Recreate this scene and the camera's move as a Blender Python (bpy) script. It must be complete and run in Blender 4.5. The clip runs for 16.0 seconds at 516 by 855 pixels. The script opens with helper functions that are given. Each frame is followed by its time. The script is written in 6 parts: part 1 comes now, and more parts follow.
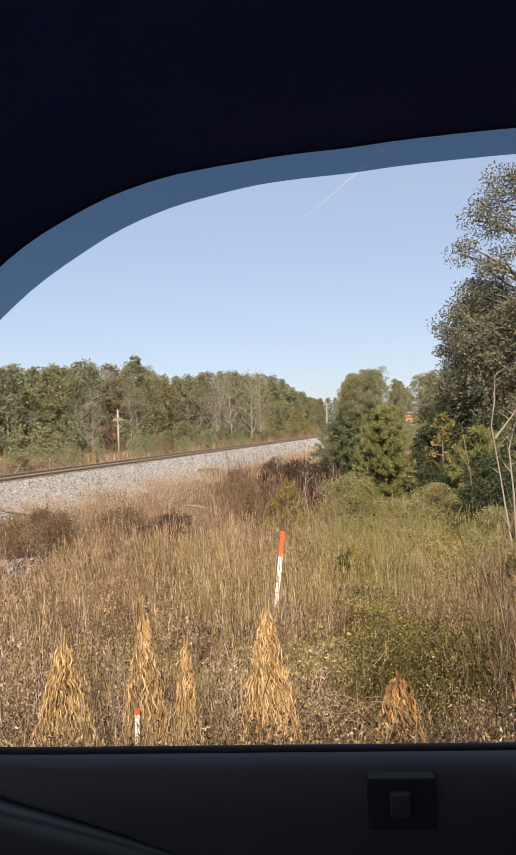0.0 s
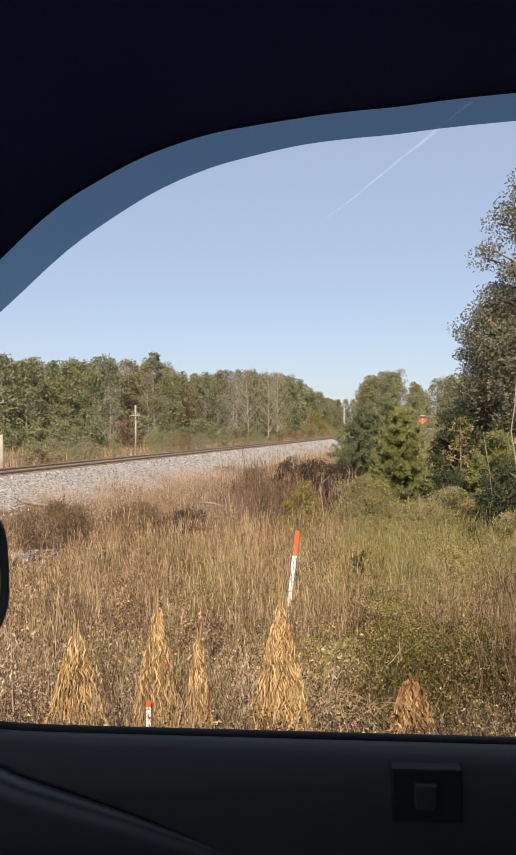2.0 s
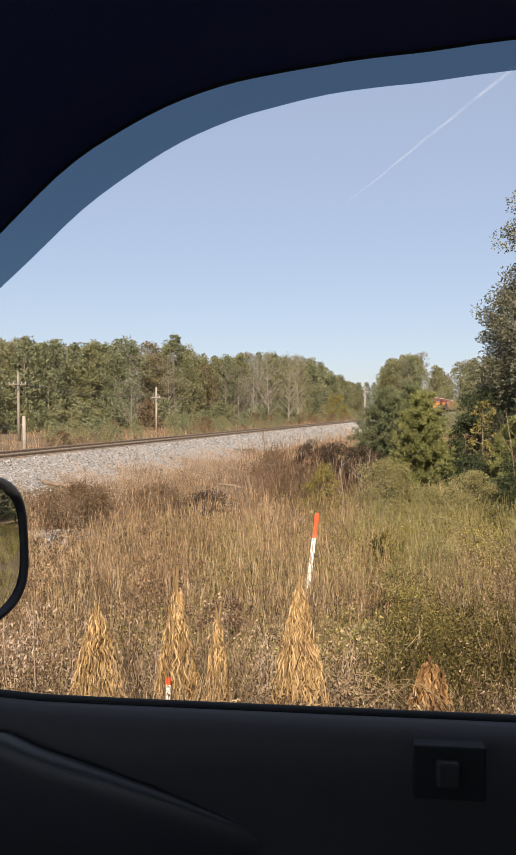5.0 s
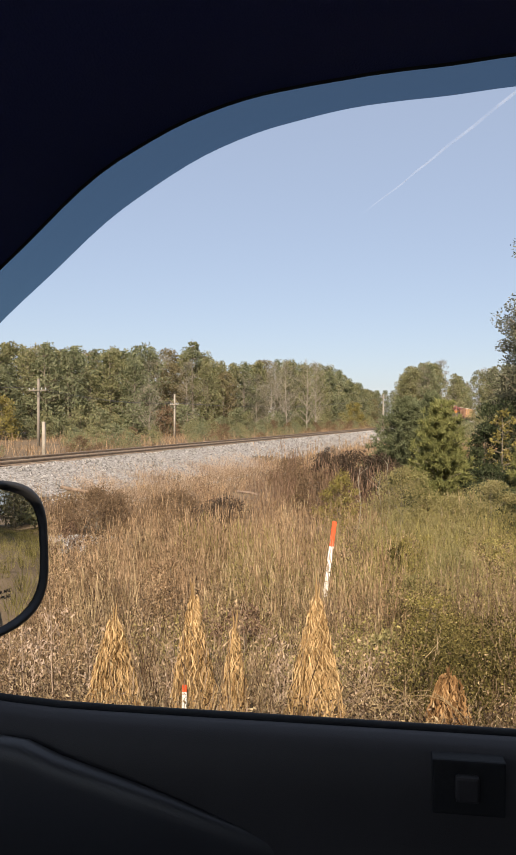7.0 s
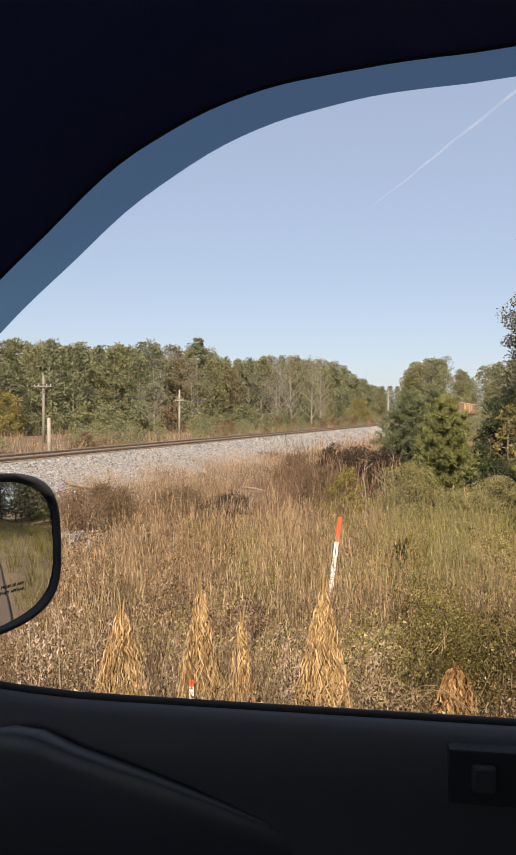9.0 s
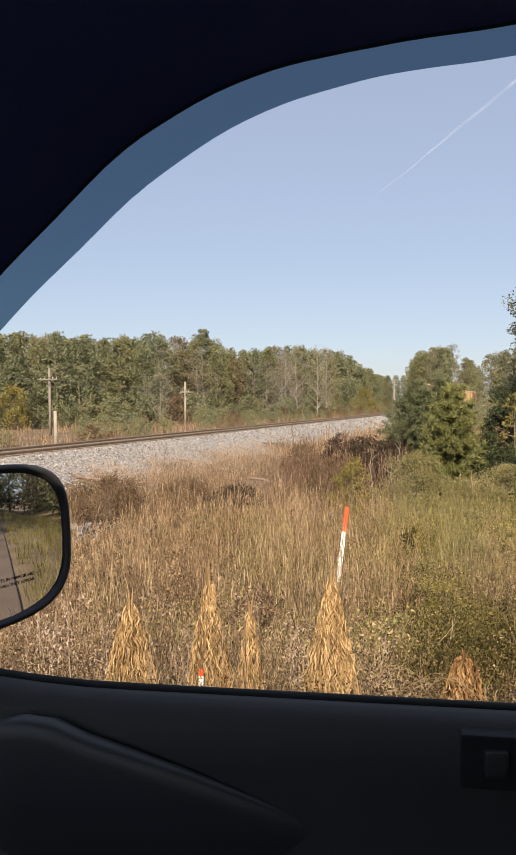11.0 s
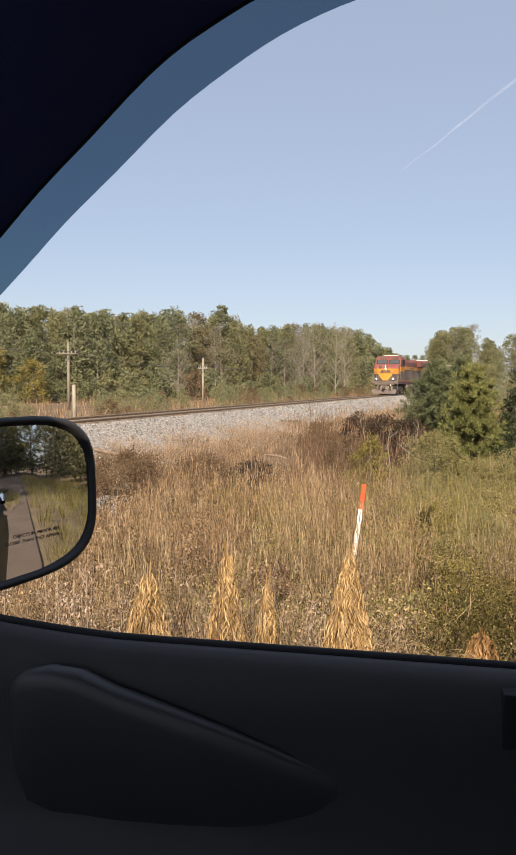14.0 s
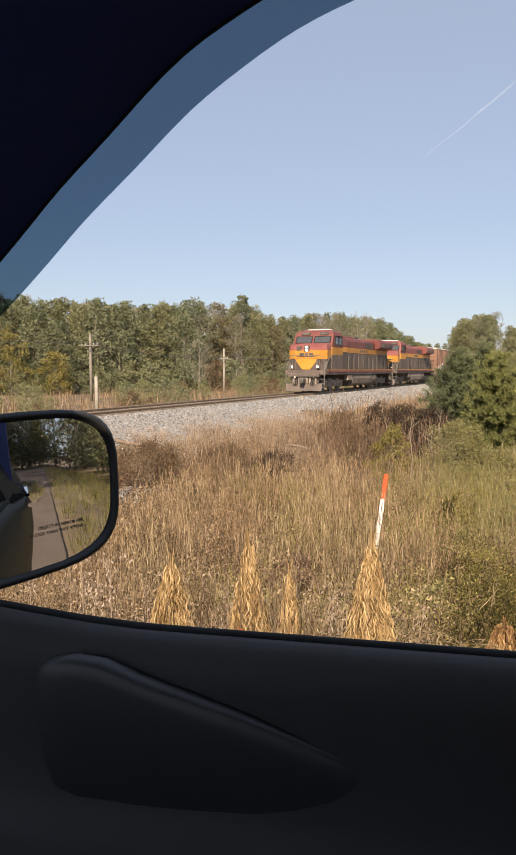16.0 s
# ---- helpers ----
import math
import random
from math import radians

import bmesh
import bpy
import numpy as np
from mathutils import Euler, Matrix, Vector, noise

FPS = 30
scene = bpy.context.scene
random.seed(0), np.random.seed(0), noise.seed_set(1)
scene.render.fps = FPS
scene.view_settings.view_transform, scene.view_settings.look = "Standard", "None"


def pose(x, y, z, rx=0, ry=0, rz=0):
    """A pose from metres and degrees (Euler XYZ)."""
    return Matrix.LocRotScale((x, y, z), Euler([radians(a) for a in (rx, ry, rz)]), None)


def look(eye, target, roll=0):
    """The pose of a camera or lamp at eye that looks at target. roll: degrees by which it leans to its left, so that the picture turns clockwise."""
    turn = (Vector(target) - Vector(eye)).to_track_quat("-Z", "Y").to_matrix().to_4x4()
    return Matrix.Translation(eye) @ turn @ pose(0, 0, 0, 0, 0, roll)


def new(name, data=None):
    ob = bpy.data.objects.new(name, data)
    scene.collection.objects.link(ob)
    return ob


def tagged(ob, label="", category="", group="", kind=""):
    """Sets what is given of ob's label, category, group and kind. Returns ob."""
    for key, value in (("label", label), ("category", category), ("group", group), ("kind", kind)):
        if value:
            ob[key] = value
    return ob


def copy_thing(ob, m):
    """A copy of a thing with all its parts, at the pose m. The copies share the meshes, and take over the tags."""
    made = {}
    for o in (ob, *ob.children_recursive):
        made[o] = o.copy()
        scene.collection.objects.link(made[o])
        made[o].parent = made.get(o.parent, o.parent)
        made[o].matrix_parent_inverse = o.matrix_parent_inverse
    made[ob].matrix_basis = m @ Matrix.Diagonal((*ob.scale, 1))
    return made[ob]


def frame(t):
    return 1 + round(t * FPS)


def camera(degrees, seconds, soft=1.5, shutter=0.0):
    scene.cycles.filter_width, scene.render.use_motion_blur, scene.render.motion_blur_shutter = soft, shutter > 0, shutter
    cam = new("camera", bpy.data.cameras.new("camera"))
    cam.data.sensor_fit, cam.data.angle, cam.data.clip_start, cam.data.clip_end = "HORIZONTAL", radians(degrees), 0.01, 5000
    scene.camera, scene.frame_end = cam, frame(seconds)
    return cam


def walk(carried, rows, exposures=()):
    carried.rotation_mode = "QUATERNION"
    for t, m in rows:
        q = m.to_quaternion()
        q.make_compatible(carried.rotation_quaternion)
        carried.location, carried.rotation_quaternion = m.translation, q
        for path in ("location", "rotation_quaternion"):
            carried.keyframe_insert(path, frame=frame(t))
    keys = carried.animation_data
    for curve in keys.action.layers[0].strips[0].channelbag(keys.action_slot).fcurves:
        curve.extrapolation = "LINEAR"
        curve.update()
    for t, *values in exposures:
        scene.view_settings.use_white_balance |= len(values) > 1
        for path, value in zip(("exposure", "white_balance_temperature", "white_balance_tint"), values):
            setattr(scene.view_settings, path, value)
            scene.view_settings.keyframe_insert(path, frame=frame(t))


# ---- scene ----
cam = camera(40.0, 16.0, 1.5)
PATH = [
    (0, (0.0651, -0.0692, 1.5795), (-0.0439, 1.9278, 1.5725), -2.0),
    (0.5, (0.0478, -0.0577, 1.5699), (-0.0922, 1.9373, 1.5239), -0.1),
    (1, (0.0544, -0.0547, 1.5693), (-0.0576, 1.9413, 1.5073), -0.6),
    (1.5, (0.0548, -0.0526, 1.5682), (-0.0682, 1.9424, 1.4982), -1.2),
    (2, (0.0498, -0.0539, 1.5583), (-0.1062, 1.9391, 1.5503), -0.4),
    (2.5, (0.0501, -0.0402, 1.5470), (-0.1089, 1.9538, 1.5160), -0.0),
    (3, (0.0471, -0.0341, 1.5439), (-0.1099, 1.9589, 1.4939), 0.4),
    (3.5, (0.0455, -0.0324, 1.5442), (-0.1105, 1.9606, 1.4942), 0.7),
    (4, (0.0460, -0.0374, 1.5420), (-0.1260, 1.9546, 1.4850), 0.7),
    (4.5, (0.0472, -0.0355, 1.5429), (-0.1358, 1.9555, 1.4839), 0.1),
    (5, (0.0478, -0.0377, 1.5455), (-0.1652, 1.9503, 1.4895), -0.1),
    (7.5, (0.0458, -0.0409, 1.5482), (-0.2182, 1.9411, 1.5142), 0.3),
    (8, (0.0475, -0.0434, 1.5469), (-0.2095, 1.9396, 1.5059), 0.0),
    (8.5, (0.0417, -0.0390, 1.5455), (-0.2203, 1.9430, 1.4975), -0.1),
    (9, (0.0357, -0.0416, 1.5437), (-0.2403, 1.9394, 1.4967), 0.2),
    (11.5, (0.0311, -0.0376, 1.5399), (-0.2619, 1.9394, 1.4629), -0.5),
    (12, (0.0284, -0.0325, 1.5387), (-0.2526, 1.9465, 1.4607), -0.8),
    (12.5, (0.0269, -0.0300, 1.5353), (-0.2701, 1.9460, 1.4413), -0.9),
    (13, (0.0243, -0.0279, 1.5273), (-0.2837, 1.9451, 1.4123), 0.2),
    (13.5, (0.0118, -0.0208, 1.5094), (-0.3182, 1.9482, 1.3974), 1.1),
    (14, (0.0094, -0.0155, 1.5095), (-0.3296, 1.9505, 1.3735), 0.5),
    (14.5, (0.0103, -0.0138, 1.5103), (-0.3357, 1.9502, 1.3613), 0.3),
    (15, (0.0102, -0.0133, 1.5085), (-0.3488, 1.9477, 1.3505), 0.2),
    (15.5, (0.0142, -0.0184, 1.5106), (-0.3548, 1.9406, 1.3476), 0.3),
    (16, (0.0123, -0.0201, 1.5123), (-0.3857, 1.9339, 1.3483), 0.0),
]
walk(cam, [(t, look(eye, target, roll)) for t, eye, target, roll in PATH], exposures=[(0, 0.97, 6700, 15), (1.5, 0.90, 6750, 15), (16, 0.90, 6950, 15)])

# ---- world, sun ----
SUN_DIR = Vector((0.03, -0.78, 0.62)).normalized()      # towards the sun: behind the camera, over the car's far side
world = bpy.data.worlds.new("world")
scene.world = world
world.use_nodes = True
wn = world.node_tree.nodes
sky = wn.new("ShaderNodeTexSky")
sky.sky_type = 'NISHITA'
sky.sun_disc = False
sky.sun_elevation = math.asin(SUN_DIR.z)
sky.sun_rotation = math.atan2(SUN_DIR.x, SUN_DIR.y)
sky.air_density, sky.dust_density, sky.ozone_density = 1.0, 0.6, 2.0
wn["Background"].inputs[1].default_value = 0.075
haze = wn.new("ShaderNodeMix")                           # a dry autumn haze evens the sky out
haze.data_type = 'RGBA'
haze.inputs[0].default_value = 0.62
haze.inputs[7].default_value = (3.4, 4.2, 5.5, 1)
world.node_tree.links.new(sky.outputs[0], haze.inputs[6])
world.node_tree.links.new(haze.outputs[2], wn["Background"].inputs[0])
sun = new("sun", bpy.data.lights.new("sun", 'SUN'))
sun.data.energy, sun.data.angle, sun.data.color = 4.6, radians(0.55), (1.0, 0.89, 0.72)
sun.matrix_world = look(SUN_DIR * 50, (0, 0, 0))



# ---- materials ----
def mat(name, colours, rough=0.8, metal=0.0, scale=3.0, fine=40.0, bump=0.2, island=0.0, spread=0.35,
        spec=0.3, sheer=0.0, obj=False, emit=0.0, clear=0.0):
    """A surface of two or more colours mixed by coarse and fine noise, by island or by object, with fine relief."""
    m = bpy.data.materials.new(name)
    m.use_nodes = True
    nt = m.node_tree
    n, link = nt.nodes, nt.links.new
    b = n["Principled BSDF"]
    b.inputs["Roughness"].default_value, b.inputs["Metallic"].default_value = rough, metal
    b.inputs["Specular IOR Level"].default_value = min(spec, 0.08) if sheer else spec
    b.inputs["Coat Weight"].default_value = clear
    geo = n.new("ShaderNodeNewGeometry")
    tex = n.new("ShaderNodeTexCoord")
    where = tex.outputs["Object"] if obj else geo.outputs["Position"]
    n1, n2 = n.new("ShaderNodeTexNoise"), n.new("ShaderNodeTexNoise")
    n1.inputs["Scale"].default_value, n2.inputs["Scale"].default_value = scale, fine
    n1.inputs["Detail"].default_value, n2.inputs["Detail"].default_value = 4, 3
    link(where, n1.inputs["Vector"])
    link(where, n2.inputs["Vector"])
    mix = n.new("ShaderNodeMath")
    mix.operation = 'MULTIPLY_ADD'
    link(n2.outputs["Fac"], mix.inputs[0])
    mix.inputs[1].default_value = 0.45
    sub = n.new("ShaderNodeMath")
    sub.operation = 'SUBTRACT'
    link(n1.outputs["Fac"], sub.inputs[0])
    sub.inputs[1].default_value = 0.225
    link(sub.outputs[0], mix.inputs[2])
    fac = mix.outputs[0]
    if island > 0:
        blend = n.new("ShaderNodeMix")
        blend.inputs["Factor"].default_value = island
        link(fac, blend.inputs[2])
        link(geo.outputs["Random Per Island"], blend.inputs[3])
        fac = blend.outputs[0]
    ramp = n.new("ShaderNodeValToRGB")
    lo, hi = 0.5 - spread, 0.5 + spread
    el = ramp.color_ramp.elements
    while len(el) < len(colours):
        el.new(0.5)
    for i, c in enumerate(colours):
        el[i].position = lo + (hi - lo) * i / max(1, len(colours) - 1)
        el[i].color = (*c, 1)
    link(fac, ramp.inputs[0])
    colour = ramp.outputs[0]
    if obj:
        info = n.new("ShaderNodeObjectInfo")
        hsv = n.new("ShaderNodeHueSaturation")
        rng = n.new("ShaderNodeMapRange")
        rng.inputs[3].default_value, rng.inputs[4].default_value = 0.75, 1.25
        link(info.outputs["Random"], rng.inputs[0])
        link(rng.outputs[0], hsv.inputs["Value"])
        link(colour, hsv.inputs["Color"])
        colour = hsv.outputs[0]
    link(colour, b.inputs["Base Color"])
    if emit:
        link(colour, b.inputs["Emission Color"])
        b.inputs["Emission Strength"].default_value = emit
    if bump:
        bp = n.new("ShaderNodeBump")
        bp.inputs["Strength"].default_value, bp.inputs["Distance"].default_value = bump, 0.02
        link(n2.outputs["Fac"], bp.inputs["Height"])
        link(bp.outputs[0], b.inputs["Normal"])
    if sheer:
        tr = n.new("ShaderNodeBsdfTranslucent")
        link(colour, tr.inputs[0])
        ms = n.new("ShaderNodeMixShader")
        ms.inputs[0].default_value = sheer
        link(b.outputs[0], ms.inputs[1])
        link(tr.outputs[0], ms.inputs[2])
        link(ms.outputs[0], n["Material Output"].inputs[0])
    return m


M = {}
M["soil"] = mat("soil", [(0.07, 0.048, 0.03), (0.14, 0.10, 0.062), (0.21, 0.16, 0.10)], 0.95, scale=0.7, fine=14, bump=0.8)
M["ballast"] = mat("ballast", [(0.10, 0.092, 0.085), (0.24, 0.225, 0.21), (0.40, 0.385, 0.365)], 0.9, scale=9, fine=22, bump=1.0, spread=0.22)
M["stone"] = mat("stone", [(0.10, 0.095, 0.088), (0.23, 0.22, 0.205), (0.37, 0.355, 0.34)], 0.9, scale=4, fine=60, island=0.8, bump=0.3)
M["asphalt"] = mat("asphalt", [(0.0765, 0.0558, 0.0432), (0.1125, 0.0837, 0.0657), (0.1485, 0.1125, 0.09)], 0.9, scale=0.8, fine=90, bump=0.5)
M["rust"] = mat("rust", [(0.18, 0.135, 0.098), (0.28, 0.215, 0.155), (0.36, 0.285, 0.21)], 0.75, 0.2, scale=5, fine=60)
M["railhead"] = mat("railhead", [(0.26, 0.20, 0.15), (0.36, 0.29, 0.23)], 0.5, 0.4, scale=2, fine=30, bump=0.05)
M["tie"] = mat("tie", [(0.1125, 0.0813, 0.06), (0.2, 0.1475, 0.11), (0.2875, 0.225, 0.175)], 0.95, scale=4, fine=50, obj=True)
M["pole"] = mat("pole", [(0.22, 0.19, 0.15), (0.32, 0.285, 0.235), (0.40, 0.36, 0.305)], 0.9, scale=2, fine=40)
M["old_pole"] = mat("old_pole", [(0.17, 0.15, 0.12), (0.27, 0.24, 0.20)], 0.95, scale=2, fine=40)
M["bark"] = mat("bark", [(0.09, 0.07, 0.05), (0.19, 0.16, 0.12), (0.29, 0.25, 0.20)], 0.95, scale=3, fine=25, bump=0.6)
M["pale_bark"] = mat("pale_bark", [(0.21, 0.185, 0.145), (0.32, 0.285, 0.235)], 0.95, scale=3, fine=25, bump=0.4)
M["leaf_green"] = mat("leaf_green", [(0.098, 0.11, 0.06), (0.178, 0.19, 0.106), (0.262, 0.268, 0.165)], 0.7, scale=0.25, fine=3, island=0.55, sheer=0.25, bump=0)
M["leaf_olive"] = mat("leaf_olive", [(0.115, 0.118, 0.058), (0.205, 0.203, 0.104), (0.295, 0.28, 0.152)], 0.7, scale=0.25, fine=3, island=0.55, sheer=0.25, bump=0)
M["leaf_rust"] = mat("leaf_rust", [(0.105, 0.07, 0.042), (0.168, 0.114, 0.068), (0.24, 0.168, 0.105)], 0.75, scale=0.3, fine=3, island=0.6, sheer=0.25, bump=0)
M["leaf_bronze"] = mat("leaf_bronze", [(0.105, 0.088, 0.048), (0.180, 0.150, 0.082), (0.255, 0.215, 0.125)], 0.75, scale=0.3, fine=3, island=0.6, sheer=0.25, bump=0)
M["leaf_grey"] = mat("leaf_grey", [(0.14, 0.13, 0.095), (0.22, 0.20, 0.15), (0.30, 0.275, 0.21)], 0.8, scale=0.3, fine=3, island=0.6, sheer=0.2, bump=0)
M["leaf_dark"] = mat("leaf_dark", [(0.06825, 0.0728, 0.04693), (0.1365, 0.1365, 0.08892), (0.2321, 0.221, 0.1544)], 0.6, scale=0.3, fine=3, island=0.6, sheer=0.2, bump=0)
# near-black green: the shade under pines and verge trees, put into the leaf colour
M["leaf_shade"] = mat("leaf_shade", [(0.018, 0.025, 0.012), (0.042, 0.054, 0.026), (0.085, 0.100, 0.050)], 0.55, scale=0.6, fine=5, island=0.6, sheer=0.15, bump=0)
M["leaf_yellow"] = mat("leaf_yellow", [(0.13, 0.108, 0.03), (0.235, 0.195, 0.06), (0.33, 0.285, 0.115)], 0.7, scale=0.5, fine=5, island=0.6, sheer=0.3, bump=0)
M["needle"] = mat("needle", [(0.105, 0.112, 0.042), (0.185, 0.192, 0.07), (0.285, 0.285, 0.115)], 0.6, scale=0.8, fine=6, island=0.6, sheer=0.2, bump=0)
M["needle_dull"] = mat("needle_dull", [(0.078, 0.092, 0.048), (0.135, 0.152, 0.08), (0.2, 0.215, 0.12)], 0.6, scale=0.8, fine=6, island=0.6, sheer=0.2, bump=0)
M["grass_tan"] = mat("grass_tan", [(0.11, 0.078, 0.042), (0.33, 0.245, 0.135), (0.54, 0.43, 0.265)], 0.85, scale=2.4, fine=32, island=0.38, spread=0.20, sheer=0.25, bump=0)
M["grass_red"] = mat("grass_red", [(0.1036, 0.0663, 0.0385), (0.2987, 0.199, 0.1154), (0.5364, 0.3814, 0.2405)], 0.85, scale=2.4, fine=32, island=0.38, spread=0.20, sheer=0.25, bump=0)
M["grass_pale"] = mat("grass_pale", [(0.22, 0.155, 0.105), (0.40, 0.30, 0.22), (0.54, 0.43, 0.33)], 0.85, scale=0.9, fine=5, island=0.6, spread=0.30, sheer=0.2, bump=0)
# dark brown of withered shrubs, and painted shade for the gaps among the weeds
M["leaf_dead_shade"] = mat("leaf_dead_shade", [(0.026, 0.019, 0.014), (0.058, 0.042, 0.03), (0.125, 0.092, 0.066)], 0.8, scale=1.2, fine=9, island=0.7, sheer=0.15, bump=0)
M["grass_green"] = mat("grass_green", [(0.0893, 0.0819, 0.0315), (0.2888, 0.2499, 0.084), (0.4725, 0.4043, 0.1628)], 0.8, scale=2.4, fine=32, island=0.38, spread=0.20, sheer=0.3, bump=0)
M["stalk"] = mat("stalk", [(0.055, 0.034, 0.020), (0.150, 0.098, 0.060), (0.37, 0.28, 0.195)], 0.85, scale=2.4, fine=32, island=0.6, spread=0.26, sheer=0.2, bump=0)
M["brush"] = mat("brush", [(0.070, 0.042, 0.028), (0.175, 0.112, 0.074), (0.31, 0.215, 0.15)], 0.85, scale=2.4, fine=24, island=0.4, spread=0.22, sheer=0.2, bump=0)
M["weed_leaf"] = mat("weed_leaf", [(0.0683, 0.046, 0.0273), (0.2484, 0.1725, 0.0983), (0.5216, 0.3852, 0.2458)], 0.85, scale=2.4, fine=32, island=0.38, spread=0.20, sheer=0.2, bump=0)
M["shrub_leaf"] = mat("shrub_leaf", [(0.03, 0.026, 0.009), (0.088, 0.073, 0.024), (0.21, 0.17, 0.062)], 0.65, scale=2.4, fine=32, island=0.38, spread=0.20, sheer=0.25, bump=0)
M["straw"] = mat("straw", [(0.205, 0.126, 0.056), (0.44, 0.295, 0.14), (0.62, 0.445, 0.24)], 0.85, scale=4, fine=20, island=0.7, sheer=0.2, bump=0)
M["rust_straw"] = mat("rust_straw", [(0.12, 0.065, 0.028), (0.27, 0.155, 0.070), (0.44, 0.28, 0.135)], 0.85, scale=4, fine=20, island=0.7, sheer=0.2, bump=0)
M["leaf_pale"] = mat("leaf_pale", [(0.14, 0.124, 0.056), (0.248, 0.218, 0.098), (0.36, 0.318, 0.155)], 0.75, scale=1.5, fine=9, island=0.4, sheer=0.25, bump=0)
M["orange"] = mat("orange", [(0.62, 0.07, 0.02), (0.72, 0.11, 0.03)], 0.5, scale=6, fine=60, bump=0.05)
M["white"] = mat("white", [(0.62, 0.60, 0.56), (0.80, 0.79, 0.76)], 0.55, scale=6, fine=60, bump=0.05)
M["trim"] = mat("trim", [(0.024, 0.02, 0.019), (0.035, 0.03, 0.0285)], 0.58, scale=8, fine=900, bump=0.12, spec=0.5)
M["handle"] = mat("handle", [(0.022, 0.02, 0.02), (0.031, 0.029, 0.029)], 0.48, scale=8, fine=900, bump=0.06, spec=0.7)
M["cab_glass"] = mat("cab_glass", [(0.05, 0.055, 0.06), (0.08, 0.085, 0.09)], 0.12, scale=2, fine=20, bump=0, spec=0.5)
M["pillar"] = mat("pillar", [(0.40, 0.53, 0.76), (0.46, 0.59, 0.82)], 0.85, scale=8, fine=700, bump=0.15)
M["liner"] = mat("liner", [(0.038, 0.054, 0.145), (0.052, 0.072, 0.182)], 0.95, scale=8, fine=700, bump=0.2)
M["rubber"] = mat("rubber", [(0.012, 0.012, 0.012), (0.022, 0.021, 0.020)], 0.7, scale=8, fine=200, bump=0.05)
M["shell"] = mat("shell", [(0.018, 0.018, 0.019), (0.028, 0.028, 0.029)], 0.45, scale=8, fine=600, bump=0.1, spec=0.5)
M["car_paint"] = mat("car_paint", [(0.020, 0.019, 0.018), (0.028, 0.026, 0.025)], 0.45, scale=3, fine=50, bump=0.0, spec=0.12)
M["dark_glass"] = mat("dark_glass", [(0.008, 0.009, 0.010), (0.012, 0.013, 0.014)], 0.30, scale=1, fine=5, bump=0.0, spec=0.2)
M["mirror"] = mat("mirror", [(0.80, 0.81, 0.80), (0.84, 0.84, 0.83)], 0.015, 1.0, scale=1, fine=5, bump=0.0)
M["letter"] = mat("letter", [(0.05, 0.042, 0.036), (0.075, 0.065, 0.055)], 0.7, scale=20, fine=100, bump=0)

M["train_red"] = mat("train_red", [(0.1425, 0.0396, 0.0336), (0.1995, 0.0616, 0.0516), (0.2565, 0.11, 0.096)], 0.55, scale=0.6, fine=14, bump=0.03, obj=True)
M["train_yellow"] = mat("train_yellow", [(0.4278, 0.1767, 0.02455), (0.558, 0.2465, 0.03581), (0.6138, 0.3069, 0.08184)], 0.5, scale=0.6, fine=14, bump=0.03, obj=True)
M["train_black"] = mat("train_black", [(0.066, 0.05, 0.042), (0.112, 0.086, 0.072), (0.2, 0.155, 0.128)], 0.6, scale=0.8, fine=12, bump=0.05, obj=True)
M["dusty"] = mat("dusty", [(0.1105, 0.09079, 0.07332), (0.208, 0.1702, 0.1369), (0.325, 0.2711, 0.22)], 0.85, scale=1.2, fine=16, bump=0.2, obj=True)
M["steel"] = mat("steel", [(0.10, 0.09, 0.085), (0.22, 0.20, 0.18)], 0.6, 0.5, scale=3, fine=30, obj=True)
M["rail_grey"] = mat("rail_grey", [(0.10, 0.088, 0.075), (0.17, 0.15, 0.125)], 0.6, scale=3, fine=30, obj=True)
M["roof_white"] = mat("roof_white", [(0.50, 0.47, 0.42), (0.72, 0.69, 0.63)], 0.7, scale=0.8, fine=9, obj=True)
M["car_brown"] = mat("car_brown", [(0.14, 0.075, 0.05), (0.22, 0.12, 0.08), (0.30, 0.19, 0.14)], 0.75, scale=0.7, fine=9, obj=True)
M["car_tan"] = mat("car_tan", [(0.30, 0.18, 0.10), (0.42, 0.255, 0.14), (0.47, 0.32, 0.19)], 0.75, scale=0.7, fine=9, obj=True)
M["car_yellow"] = mat("car_yellow", [(0.36, 0.25, 0.12), (0.47, 0.34, 0.17)], 0.75, scale=0.7, fine=9, obj=True)
M["spray"] = mat("spray", [(0.55, 0.55, 0.56), (0.68, 0.68, 0.69)], 0.7, scale=1.5, fine=8)
M["lamp"] = mat("lamp", [(1.0, 0.86, 0.62), (1.0, 0.90, 0.70)], 0.3, scale=1, fine=2, bump=0, emit=3.0)
M["insulator"] = mat("insulator", [(0.30, 0.33, 0.32), (0.40, 0.42, 0.41)], 0.3, scale=3, fine=30)
M["wire"] = mat("wire", [(0.05, 0.05, 0.05), (0.08, 0.08, 0.08)], 0.6, scale=3, fine=30, bump=0)


